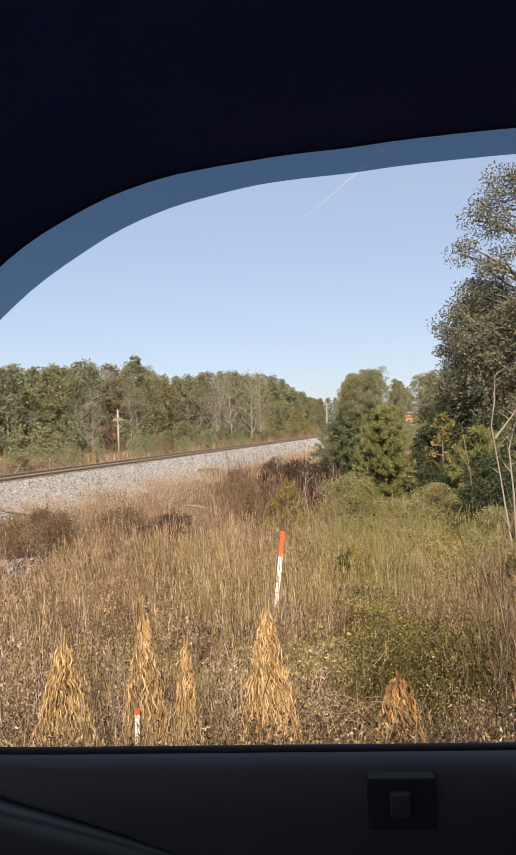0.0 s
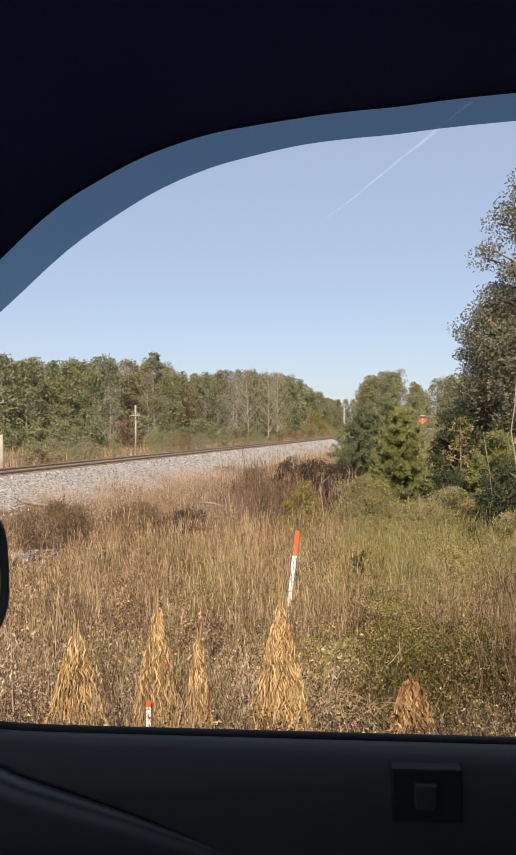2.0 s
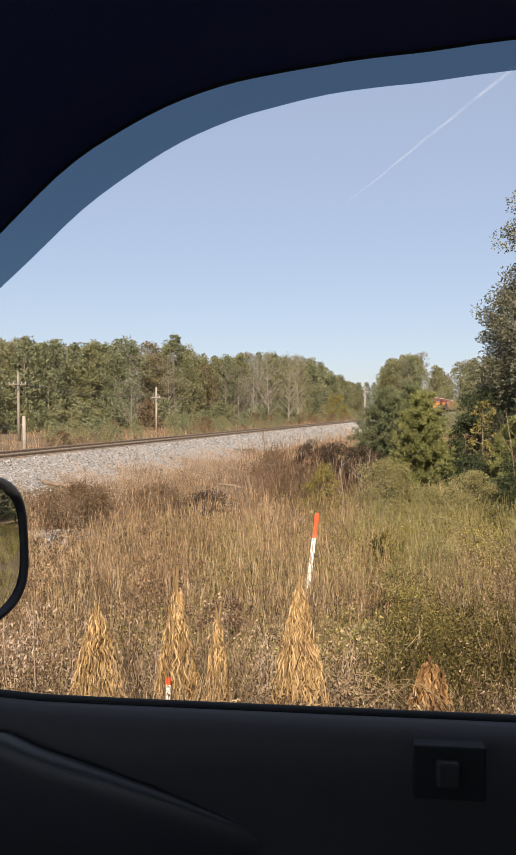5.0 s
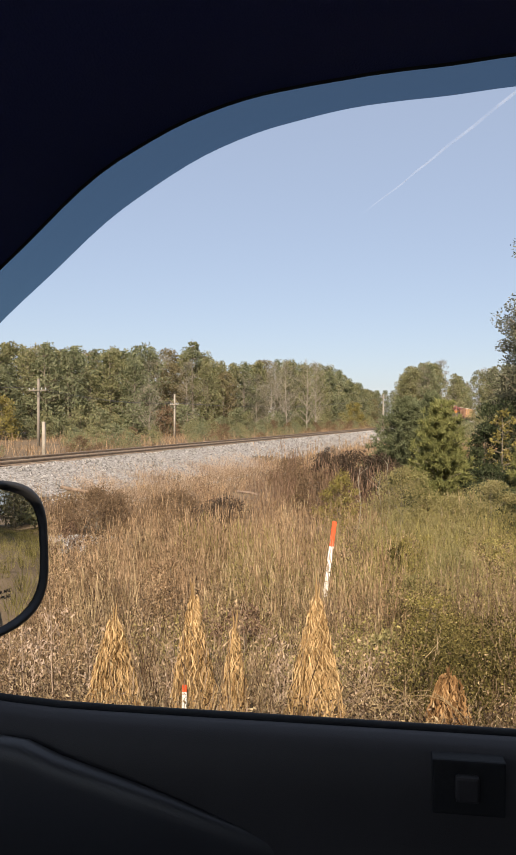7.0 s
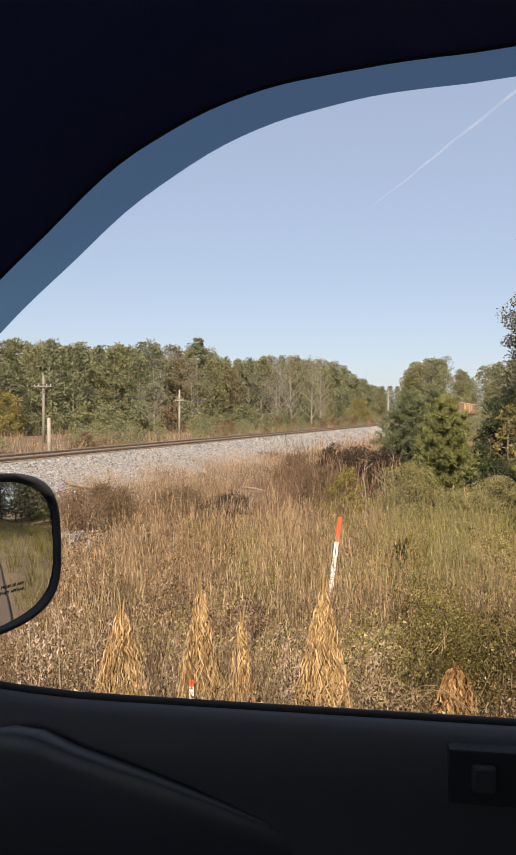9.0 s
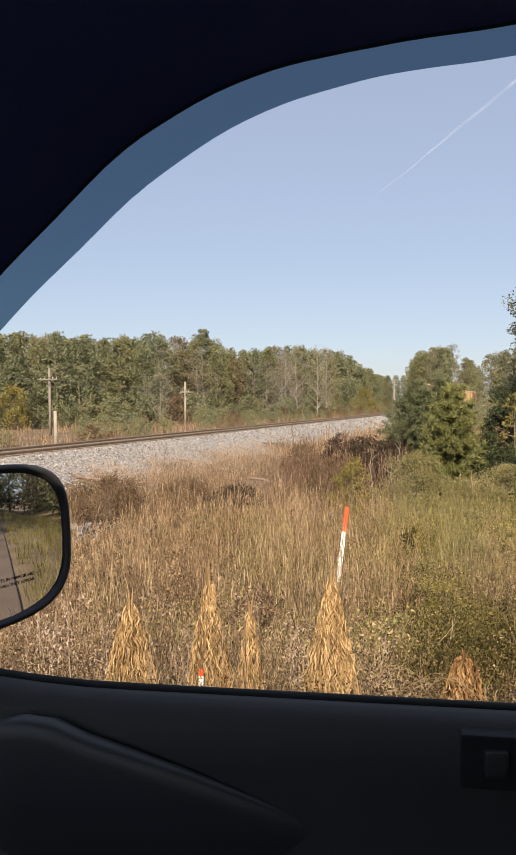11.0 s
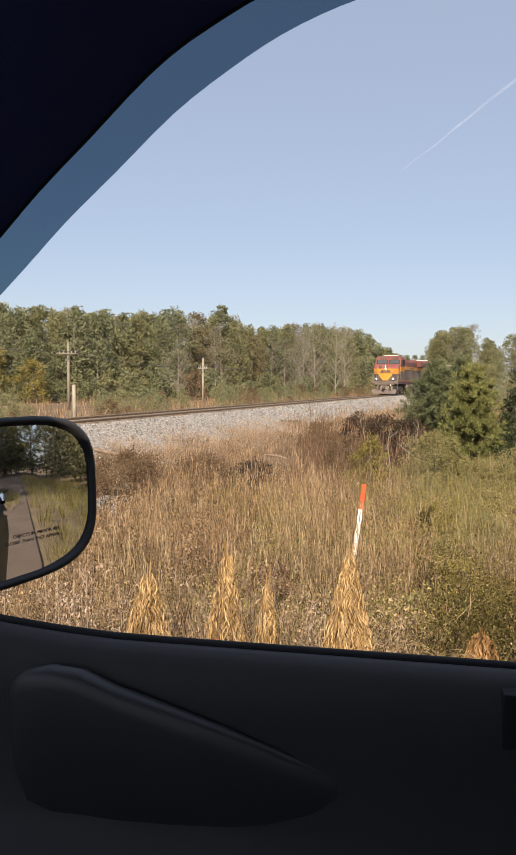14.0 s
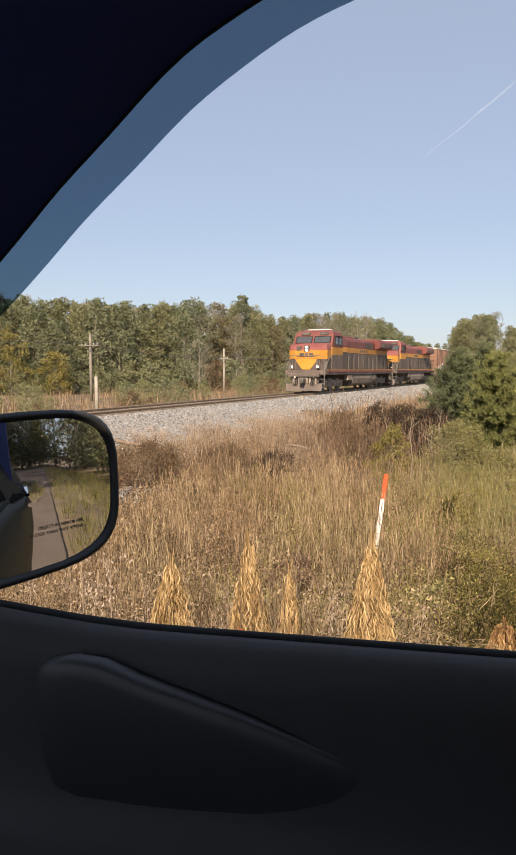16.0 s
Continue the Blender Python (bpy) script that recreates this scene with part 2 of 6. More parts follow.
def vapour():
    """Thin ice cloud: mostly clear, the rest white."""
    m = bpy.data.materials.new("vapour")
    m.use_nodes = True
    n, link = m.node_tree.nodes, m.node_tree.links.new
    n.remove(n["Principled BSDF"])
    clear, white, mixer, tex = n.new("ShaderNodeBsdfTransparent"), n.new("ShaderNodeBsdfDiffuse"), n.new("ShaderNodeMixShader"), n.new("ShaderNodeTexNoise")
    white.inputs[0].default_value = (1, 1, 1, 1)
    tex.inputs["Scale"].default_value = 0.012
    rng = n.new("ShaderNodeMapRange")
    rng.inputs[1].default_value, rng.inputs[2].default_value, rng.inputs[3].default_value, rng.inputs[4].default_value = 0.3, 0.75, 0.010, 0.05
    geo = n.new("ShaderNodeNewGeometry")
    link(geo.outputs["Position"], tex.inputs["Vector"])
    link(tex.outputs["Fac"], rng.inputs[0])
    link(rng.outputs[0], mixer.inputs[0])
    link(clear.outputs[0], mixer.inputs[1])
    link(white.outputs[0], mixer.inputs[2])
    link(mixer.outputs[0], n["Material Output"].inputs[0])
    return m


M["vapour"] = vapour()


def smoked():
    """Smoked blue-grey acrylic that lets some of the sky through."""
    m = bpy.data.materials.new("smoked_acrylic")
    m.use_nodes = True
    n, link = m.node_tree.nodes, m.node_tree.links.new
    b = n["Principled BSDF"]
    b.inputs["Base Color"].default_value, b.inputs["Roughness"].default_value = (0.05, 0.06, 0.07, 1), 0.25
    clear, mixer = n.new("ShaderNodeBsdfTransparent"), n.new("ShaderNodeMixShader")
    clear.inputs[0].default_value = (0.37, 0.46, 0.53, 1)
    mixer.inputs[0].default_value = 0.06
    link(clear.outputs[0], mixer.inputs[1])
    link(b.outputs[0], mixer.inputs[2])
    link(mixer.outputs[0], n["Material Output"].inputs[0])
    return m


M["smoked"] = smoked()


# ---- mesh helpers ----
def empty(name):
    return new(name)


def part(name, bm, material, parent=None, label="", smooth=False):
    """Links a bmesh as one mesh object under a thing or a part."""
    me = bpy.data.meshes.new(name)
    bm.to_mesh(me)
    bm.free()
    if smooth:
        me.polygons.foreach_set("use_smooth", [True] * len(me.polygons))
    me.materials.append(material)
    ob = new(name, me)
    ob.parent = parent
    if label:
        ob["label"] = label
    return ob


def sheet(name, verts, faces, material, parent=None, smooth=False):
    """One mesh object from arrays of places and of equal-sided faces."""
    verts, faces = np.asarray(verts, dtype=np.float32), np.asarray(faces, dtype=np.int32)
    me = bpy.data.meshes.new(name)
    me.vertices.add(len(verts))
    me.vertices.foreach_set("co", verts.ravel())
    k = faces.shape[1]
    me.loops.add(faces.size)
    me.loops.foreach_set("vertex_index", faces.ravel())
    me.polygons.add(len(faces))
    me.polygons.foreach_set("loop_start", np.arange(0, faces.size, k, dtype=np.int32))
    me.polygons.foreach_set("use_smooth", np.full(len(faces), smooth))
    me.update(calc_edges=True)
    me.materials.append(material)
    ob = new(name, me)
    ob.parent = parent
    return ob


def box(bm, x0, x1, y0, y1, z0, z1, bevel=0.0):
    m = Matrix.LocRotScale(((x0 + x1) / 2, (y0 + y1) / 2, (z0 + z1) / 2), None, (x1 - x0, y1 - y0, z1 - z0))
    vs = bmesh.ops.create_cube(bm, size=1, matrix=m)["verts"]
    if bevel:
        es = list({e for v in vs for e in v.link_edges})
        bmesh.ops.bevel(bm, geom=es, offset=bevel, segments=2, affect='EDGES', profile=0.6)
    return bm


def tube(bm, pts, radii, sides=8, caps=True):
    """A tube through pts."""
    rings = []
    pts = [Vector(p) for p in pts]
    for i, p in enumerate(pts):
        d = (pts[min(i + 1, len(pts) - 1)] - pts[max(i - 1, 0)]).normalized()
        a = d.cross(Vector((0, 0, 1)) if abs(d.z) < 0.9 else Vector((1, 0, 0))).normalized()
        b = d.cross(a)
        r = radii[i] if isinstance(radii, (list, tuple)) else radii
        rings.append([bm.verts.new(p + (a * math.cos(t) + b * math.sin(t)) * r)
                      for t in [2 * math.pi * j / sides for j in range(sides)]])
    for q, r in zip(rings, rings[1:]):
        for j in range(sides):
            bm.faces.new((q[j], q[(j + 1) % sides], r[(j + 1) % sides], r[j]))
    if caps:
        bm.faces.new(rings[0][::-1])
        bm.faces.new(rings[-1])
    return bm


def loft(bm, rings, closed=True, caps=False):
    vs = [[bm.verts.new(p) for p in r] for r in rings]
    n = len(vs[0])
    for q, r in zip(vs, vs[1:]):
        for j in range(n if closed else n - 1):
            bm.faces.new((q[j], q[(j + 1) % n], r[(j + 1) % n], r[j]))
    if caps:
        bm.faces.new(vs[0][::-1])
        bm.faces.new(vs[-1])
    return bm


RNG = np.random.default_rng(7)


def cloudlet(n, clip=1.55):
    """Points of a round cloud with no stragglers."""
    d = RNG.normal(size=(n, 3))
    r = np.linalg.norm(d, axis=1)[:, None]
    return d / r * np.minimum(r, clip * RNG.random((n, 1)) ** 0.3)


def blades(base, height, width, lean, segs=3, curl=1.6):
    """Tapered ribbons that rise from base and bend over by lean."""
    n = len(base)
    az = RNG.uniform(0, 2 * np.pi, n)
    side = np.stack([np.cos(az), np.sin(az), np.zeros(n)], 1)
    vs = []
    for i in range(segs + 1):
        f = i / segs
        p = base + np.stack([lean[:, 0] * f ** curl, lean[:, 1] * f ** curl, height * f], 1)
        w = (width * (1 - 0.85 * f))[:, None] * 0.5
        vs += [p - side * w, p + side * w]
    v = np.stack(vs, 1).reshape(-1, 3)
    k = 2 * (segs + 1)
    f = np.array([[2 * i, 2 * i + 1, 2 * i + 3, 2 * i + 2] for i in range(segs)])
    return v, (f[None] + (np.arange(n) * k)[:, None, None]).reshape(-1, 4)


def leaves(pos, length, width, axis=None, fold=0.25):
    """Folded diamond leaves at pos along axis (or any way)."""
    n = len(pos)
    a = RNG.normal(size=(n, 3)) if axis is None else axis
    a = a / np.linalg.norm(a, axis=1)[:, None]
    b = np.cross(a, RNG.normal(size=(n, 3)))
    b /= np.linalg.norm(b, axis=1)[:, None]
    c = np.cross(a, b)
    L, W = np.broadcast_to(length, n)[:, None], np.broadcast_to(width, n)[:, None]
    mid = pos + a * L * 0.45 + c * W * fold
    v = np.stack([pos, mid - b * W * 0.5, pos + a * L, mid + b * W * 0.5], 1).reshape(-1, 3)
    return v, np.arange(4 * n).reshape(-1, 4)


def sprays(pos, length, width, axis=None):
    """Small pointed three-cornered leaf sprays at pos along axis (or any way)."""
    n = len(pos)
    a = RNG.normal(size=(n, 3)) if axis is None else axis
    a = a / np.linalg.norm(a, axis=1)[:, None]
    b = np.cross(a, RNG.normal(size=(n, 3)))
    b /= np.linalg.norm(b, axis=1)[:, None]
    L, W = np.broadcast_to(length, n)[:, None], np.broadcast_to(width, n)[:, None]
    v = np.stack([pos + a * L, pos - b * W * 0.5, pos + b * W * 0.5], 1).reshape(-1, 3)
    return v, np.arange(3 * n).reshape(-1, 3)


def joined(pieces):
    vs, fs, k = [], [], 0
    for v, f in pieces:
        vs.append(v)
        fs.append(f + k)
        k += len(v)
    return np.concatenate(vs), np.concatenate(fs)


# ---- ground, road, railway ----
SLOPE = 0.2216                                   # the track's line: x = TX + SLOPE * y
TX = -6.9 - SLOPE * 51.4
TA = math.atan(SLOPE)
TDIR = Vector((math.sin(TA), math.cos(TA), 0))
RAIL_Z = -0.17


def off_track(x, y):
    """Distance to the right of the track's centre line."""
    return (x - TX - SLOPE * y) * math.cos(TA)


def smooth(a, b, v):
    t = np.clip((v - a) / (b - a), 0, 1)
    return t * t * (3 - 2 * t)


def ground_z(x, y):
    """Height of the ground: the road's bank, the ditch, the track's bank, the woods' floor."""
    x, y = np.asarray(x, float), np.asarray(y, float)
    n = off_track(x, y)
    low = -1.25 - 0.35 * smooth(8, 22, y) + 0.10 * np.sin(x * 0.55 + 1) * np.sin(y * 0.43)
    low = low + 0.25 * smooth(60, 200, y)
    field = low * smooth(1.4, 7.5, y) + (1 - smooth(1.4, 7.5, y)) * -0.04
    field = np.where(y < -5, -0.04 + low * 0.3 * smooth(5, 12, -y), field)
    bank = np.where(np.abs(n) < 1.9, -0.36, -0.36 - 0.31 * (np.abs(n) - 1.9))
    far = np.where(n < 0, -1.1 - 0.3 * smooth(10, 40, -n), field)
    z = np.maximum(far, bank)
    return np.where((np.abs(n) < 14) & (np.abs(z - far) < 1e-9), far, z)


def grid_sheet(name, xs, ys, material, dz=0.0):
    gx, gy = np.meshgrid(xs, ys)
    z = ground_z(gx, gy) + dz
    v = np.stack([gx, gy, z], -1).reshape(-1, 3)
    w = len(xs)
    i = np.arange(len(ys) - 1)[:, None] * w + np.arange(w - 1)[None]
    f = np.stack([i, i + 1, i + w + 1, i + w], -1).reshape(-1, 4)
    return sheet(name, v, f, material, smooth=True)


xs = np.unique(np.concatenate([np.linspace(-2500, -120, 14), np.linspace(-120, -30, 40), np.linspace(-30, 30, 110), np.linspace(30, 140, 50), np.linspace(140, 2500, 14)]))
ys = np.unique(np.concatenate([np.linspace(-2500, -40, 12), np.linspace(-40, 0, 20), np.linspace(0, 40, 85), np.linspace(40, 300, 90), np.linspace(300, 3500, 14)]))
ground = tagged(grid_sheet("ground", xs, ys, M["soil"]), "brown bare soil under the weeds of a roadside ditch", "ground", kind="structure")

bm = bmesh.new()
box(bm, -300, 300, -5.0, 1.15, -0.3, 0.0, 0.02)
road = tagged(part("road", bm, M["asphalt"]), "worn brown-grey asphalt country road", "road", kind="structure")


def along(s, n, z):
    """A place s metres along the track, n metres right of its centre."""
    return Vector((TX, 0, 0)) + TDIR * s + Vector((math.cos(TA), -math.sin(TA), 0)) * n + Vector((0, 0, z))


def build_track():
    track = tagged(empty("railway_track"), "single railway track with rusty rails on wooden sleepers in pale ballast", "railway", kind="structure")
    track.matrix_world = Matrix.Translation((TX, 0, 0)) @ pose(0, 0, 0, 0, 0, -math.degrees(TA))
    # ballast bed, in the track's own space: x across, y along
    prof = [(-4.6, -1.25), (-1.95, -0.335), (-1.6, -0.325), (1.6, -0.325), (1.95, -0.335), (3.2, -0.74), (4.5, -1.15), (5.0, -1.42)]
    ss = np.concatenate([np.arange(-60, 120, 1.5), np.arange(120, 700, 20)])
    v, f = [], []
    for i, s in enumerate(ss):
        for j, (n, z) in enumerate(prof):
            e = 0.30 * noise.noise((s * 0.21, n, 3.1)) + 0.15 * noise.noise((s * 0.8, n, 1.7)) if j in (0, 6, 7) else 0.05 * noise.noise((s, n, 0))
            v.append((n + e, s, z + 0.03 * noise.noise((s * 0.6, n * 2, 9))))
    w = len(prof)
    f = [(i * w + j, i * w + j + 1, i * w + w + j + 1, i * w + w + j) for i in range(len(ss) - 1) for j in range(w - 1)]
    sheet("ballast_bed", v, f, M["ballast"], track, smooth=True)
    for side in (-0.7525, 0.7525):
        bm = bmesh.new()
        web = [(-0.07, -0.145), (0.07, -0.145), (0.07, -0.13), (0.012, -0.115), (0.012, -0.045), (0.036, -0.035), (0.036, -0.004), (-0.036, -0.004), (-0.036, -0.035), (-0.012, -0.045), (-0.012, -0.115), (-0.07, -0.13)]
        loft(bm, [[(side + a, s, RAIL_Z + b) for a, b in web] for s in (-60, 100, 300, 700)], caps=True)
        rail = part("rail", bm, M["rust"], track, "rusty brown steel rail")
        bm = bmesh.new()
        box(bm, side - 0.034, side + 0.034, -60, 700, RAIL_Z - 0.004, RAIL_Z)
        part("rail_head", bm, M["railhead"], rail, "bright worn running surface")
    bm = bmesh.new()
    box(bm, -1.3, 1.3, -0.115, 0.115, RAIL_Z - 0.325, RAIL_Z - 0.150, 0.012)
    first = part("sleeper", bm, M["tie"], track)
    rows = np.arange(0, 700, 0.52)
    for k, s in enumerate(rows[24:300]):
        ob = first if k == 0 else first.copy()
        if k:
            scene.collection.objects.link(ob)
        ob.location = (random.uniform(-0.05, 0.05), s, random.uniform(-0.015, 0.01))
        ob.rotation_euler = (0, 0, random.uniform(-0.02, 0.02))
    bm = bmesh.new()
    for s in list(rows[:24]) + list(rows[300:]):
        box(bm, -1.3, 1.3, s - 0.115, s + 0.115, RAIL_Z - 0.325, RAIL_Z - 0.150)
    tagged(part("far_sleepers", bm, M["tie"], track), kind="stuff")
    # loose stones over the near slope
    n = 14000
    s, a = 8 + 100 * RNG.random(n) ** 1.5, RNG.uniform(1.3, 5.5, n)
    z = np.interp(a, [1.6, 1.95, 3.2, 4.5, 5.0, 5.5], [-0.325, -0.335, -0.74, -1.15, -1.42, -1.47])
    r = RNG.uniform(0.02, 0.045, n) * (1 + s / 110)
    o = np.array([(1, 0, 0), (0, 1, 0), (-1, 0, 0), (0, -1, 0), (0, 0, 1), (0, 0, -1)], float)
    v = o[None] * r[:, None, None] * RNG.uniform(0.6, 1.3, (n, 6, 1)) + np.stack([a, s, z + 0.01], 1)[:, None]
    tri = np.array([(0, 1, 4), (1, 2, 4), (2, 3, 4), (3, 0, 4), (1, 0, 5), (2, 1, 5), (3, 2, 5), (0, 3, 5)])
    f = (tri[None] + (np.arange(n) * 6)[:, None, None]).reshape(-1, 3)
    tagged(sheet("ballast_stones", v.reshape(-1, 3), f, M["stone"], track), kind="stuff")


build_track()

# ---- the car around the camera ----
def pane_y(z):
    return 0.66 - 0.45 * (z - 1.22)


OPENING = [(-0.70, 1.290), (-0.52, 1.415), (-0.40, 1.497), (-0.314, 1.556), (-0.265, 1.592), (-0.223, 1.624), (-0.178, 1.655), (-0.132, 1.687), (-0.092, 1.709),
           (-0.056, 1.7255), (-0.02, 1.737), (0.012, 1.7435), (0.044, 1.7485), (0.076, 1.751), (0.107, 1.7525), (0.155, 1.756), (0.24, 1.759), (0.35, 1.758),
           (0.50, 1.748), (0.565, 1.705), (0.60, 1.6), (0.635, 1.30)]


def smooth_line(pts, k=3):
    """More points on a soft curve through the given ones."""
    out = []
    for i in range(len(pts) - 1):
        a, b, c, d = (Vector(pts[min(max(i + e, 0), len(pts) - 1)]) for e in (-1, 0, 1, 2))
        for j in range(k):
            t = j / k
            q = b + (c - a) * 0.5 * t + (a - b * 2.5 + c * 2 - d * 0.5) * t * t + (b * 1.5 - a * 0.5 - c * 1.5 + d * 0.5) * t ** 3
            out.append((q.x, q.y))
    return out + [pts[-1]]


OPENING = smooth_line(OPENING)


def build_car():
    car = tagged(empty("car"), "dark car interior seen past the passenger door, window wound down", "car")
    edge = []
    for i, (x, z) in enumerate(OPENING):
        a, b = OPENING[max(i - 1, 0)], OPENING[min(i + 1, len(OPENING) - 1)]
        d = Vector((b[0] - a[0], b[1] - a[1])).normalized()
        wide = 1.12 - 0.48 * min(max((x + 0.11) / 0.15, 0), 1)      # the band narrows towards the rear
        edge.append((Vector((x, z)), Vector((-d.y, d.x)) * wide))

    def ring(off, inward, a=0, b=99):
        return [((p + n * off).x, pane_y((p + n * off).y) - inward, (p + n * off).y) for p, n in edge[a:b]]
    bm = bmesh.new()
    loft(bm, [ring(0.024, -0.006), ring(0.0205, -0.002), ring(0.0205, 0.002), ring(0.023, 0.010), ring(0.026, 0.020)], closed=False)
    part("window_seal", bm, M["rubber"], car, smooth=True)
    bm = bmesh.new()
    loft(bm, [ring(0.0, -0.008, 0, 54), ring(0.0, -0.0055, 0, 54), ring(0.012, -0.004, 0, 54), ring(0.032, -0.004, 0, 54), ring(0.032, -0.008, 0, 54), ring(0.012, -0.008, 0, 54), ring(0.0, -0.008, 0, 54)], closed=False)
    part("rain_visor", bm, M["smoked"], car, "smoked translucent rain visor along the window top", smooth=True)
    bm = bmesh.new()
    loft(bm, [ring(0.0205, 0.003), ring(0.0215, 0.014), ring(0.024, 0.030), ring(0.028, 0.048), ring(0.036, 0.068), ring(0.049, 0.088), ring(0.068, 0.107), ring(0.092, 0.127), ring(0.12, 0.155), ring(0.15, 0.21), ring(0.16, 0.32)], closed=False)
    part("headliner", bm, M["liner"], car, "dark navy roof lining and pillar trim", smooth=True)
    bm = bmesh.new()
    loft(bm, [ring(0.023, -0.004), ring(0.030, -0.012), ring(0.05, -0.014), ring(0.08, 0.0), ring(0.12, 0.06), ring(0.165, 0.22), ring(0.17, 0.34)], closed=False)
    part("outer_frame", bm, M["car_paint"], car, "dark painted outer frame of the door and roof edge", smooth=True)
    # the door's inner panel: a profile swept along the car
    prof = [(0.656, 1.230), (0.6555, 1.242), (0.651, 1.2455), (0.643, 1.2445), (0.635, 1.240), (0.628, 1.231), (0.623, 1.218), (0.620, 1.20), (0.618, 1.17), (0.615, 1.13),
            (0.609, 1.09), (0.598, 1.055), (0.565, 1.03), (0.52, 1.02), (0.49, 1.005), (0.48, 0.96), (0.49, 0.7), (0.50, 0.35)]
    rings = []
    for x in np.linspace(-0.85, 1.2, 42):
        up = 0.028 * float(smooth(0.22, 0.60, -x))
        r = []
        for y, z in prof:
            arm = 0.03 * float(smooth(-0.1, 0.5, x)) if z < 1.06 else 0.0
            r.append((x, y, z + up * (1 if z > 1.1 else 0.3) + arm))
        rings.append(r)
    bm = bmesh.new()
    loft(bm, rings, closed=False)
    part("door_panel", bm, M["trim"], car, "black grained plastic door panel", smooth=True)
    bm = bmesh.new()
    loft(bm, [[(x, y, z + 0.028 * float(smooth(0.22, 0.60, -x))) for y, z in
               ((0.655, 1.20), (0.6555, 1.2465), (0.658, 1.2485), (0.662, 1.2485), (0.665, 1.2465), (0.666, 1.20))] for x in np.linspace(-0.75, 0.68, 24)], closed=False)
    part("belt_strip", bm, M["rubber"], car, "black rubber strip along the window's lower edge", smooth=True)
    # pull: a rounded ridge that runs down the panel and melts into it below
    line = [(-0.350, 0.004, 1.200, 0.04), (-0.341, 0.016, 1.213, 0.12), (-0.326, 0.024, 1.2245, 0.17), (-0.300, 0.027, 1.231, 0.19), (-0.270, 0.026, 1.2285, 0.19), (-0.235, 0.025, 1.215, 0.18),
            (-0.18, 0.023, 1.1995, 0.16), (-0.13, 0.020, 1.184, 0.14), (-0.08, 0.016, 1.166, 0.12), (-0.04, 0.012, 1.150, 0.09), (0.0, 0.006, 1.134, 0.06), (0.015, 0.001, 1.128, 0.03)]
    bm = bmesh.new()
    rings = []
    for x, out, top, deep in line:
        back = 0.624
        r = [(x, back, top - 0.004), (x, back - out * 0.45, top + 0.001), (x, back - out * 0.75, top - 0.001)]
        r += [(x, back - out * (0.75 + 0.25 * math.sin(q)), top - 0.003 - 0.016 * (1 - math.cos(q))) for q in (0.5, 1.0, 1.57)]
        r += [(x, back - out * k, top - 0.02 - deep * f) for k, f in ((0.96, 0.25), (0.80, 0.5), (0.45, 0.8), (-0.1, 1.0))]
        rings.append(r)
    loft(bm, rings, closed=False)
    part("pull_handle", bm, M["handle"], car, "moulded black door pull tapering along the panel", smooth=True)
    # window switch
    bm = bmesh.new()
    box(bm, 0.121, 0.186, 0.6155, 0.632, 1.186, 1.236, 0.002)
    plate = part("switch_plate", bm, M["rubber"], car, "black recessed switch plate")
    bm = bmesh.new()
    box(bm, 0.141, 0.162, 0.609, 0.620, 1.200, 1.224, 0.003)
    part("window_switch", bm, M["trim"], plate, "small black rocker switch")
    # outer skin of the side
    skin = [(0.672, 1.236), (0.69, 1.228), (0.715, 1.20), (0.735, 1.10), (0.745, 0.95), (0.74, 0.75), (0.73, 0.55), (0.70, 0.35), (0.66, 0.28)]
    bm = bmesh.new()
    loft(bm, [[(x, y - 0.10 * float(smooth(1.6, 3.2, x)) - 0.08 * float(smooth(0.7, 1.9, -x)), z) for y, z in skin] for x in np.linspace(-1.9, 0.64, 26)], closed=False)
    part("body_side", bm, M["car_paint"], car, "dark glossy painted body side", smooth=True)
    tail = [(0.672, 1.225), (0.5565, 1.45), (0.444, 1.70), (0.40, 1.80), (0.30, 1.86), (-0.9, 1.86), (-1.2, 1.3), (-1.2, 0.3), (0.66, 0.3), (0.725, 0.6), (0.738, 0.95), (0.71, 1.2)]
    bm = bmesh.new()
    loft(bm, [[(x, y - 0.10 * float(smooth(1.6, 3.2, x)) * (1 if y > 0 else -1), z - 0.3 * float(smooth(1.9, 2.9, x)) * (1 if z > 1.3 else 0)) for y, z in tail] for x in np.linspace(0.625, 3.0, 14)], caps=True)
    part("rear_body", bm, M["car_paint"], car, "dark rear body behind the door")
    bm = bmesh.new()
    loft(bm, [[(x, 0.66 - 0.45 * (z - 1.22) + o, z) for o, z in ((0.002, 1.27), (0.008, 1.275), (0.008, 1.66), (0.002, 1.665))] for x in (0.76, 0.77, 1.5, 1.51)], closed=False)
    part("rear_side_glass", bm, M["dark_glass"], car, "dark tinted rear side window")
    bm = bmesh.new()
    loft(bm, [[(x, y, z - 0.25 * float(smooth(1.9, 2.9, x)) - 0.3 * float(smooth(0.35, 1.3, -x))) for y, z in
               ((0.42, 1.80), (0.39, 1.84), (0.33, 1.875), (0.0, 1.905), (-0.6, 1.905), (-0.95, 1.865), (-1.06, 1.79))] for x in np.linspace(-0.62, 0.9, 12)], closed=False)
    part("roof", bm, M["car_paint"], car, smooth=True)
    # plain walls that close the cabin behind the camera
    bm = bmesh.new()
    box(bm, -1.9, 3.0, -1.30, -1.24, 0.28, 1.25)
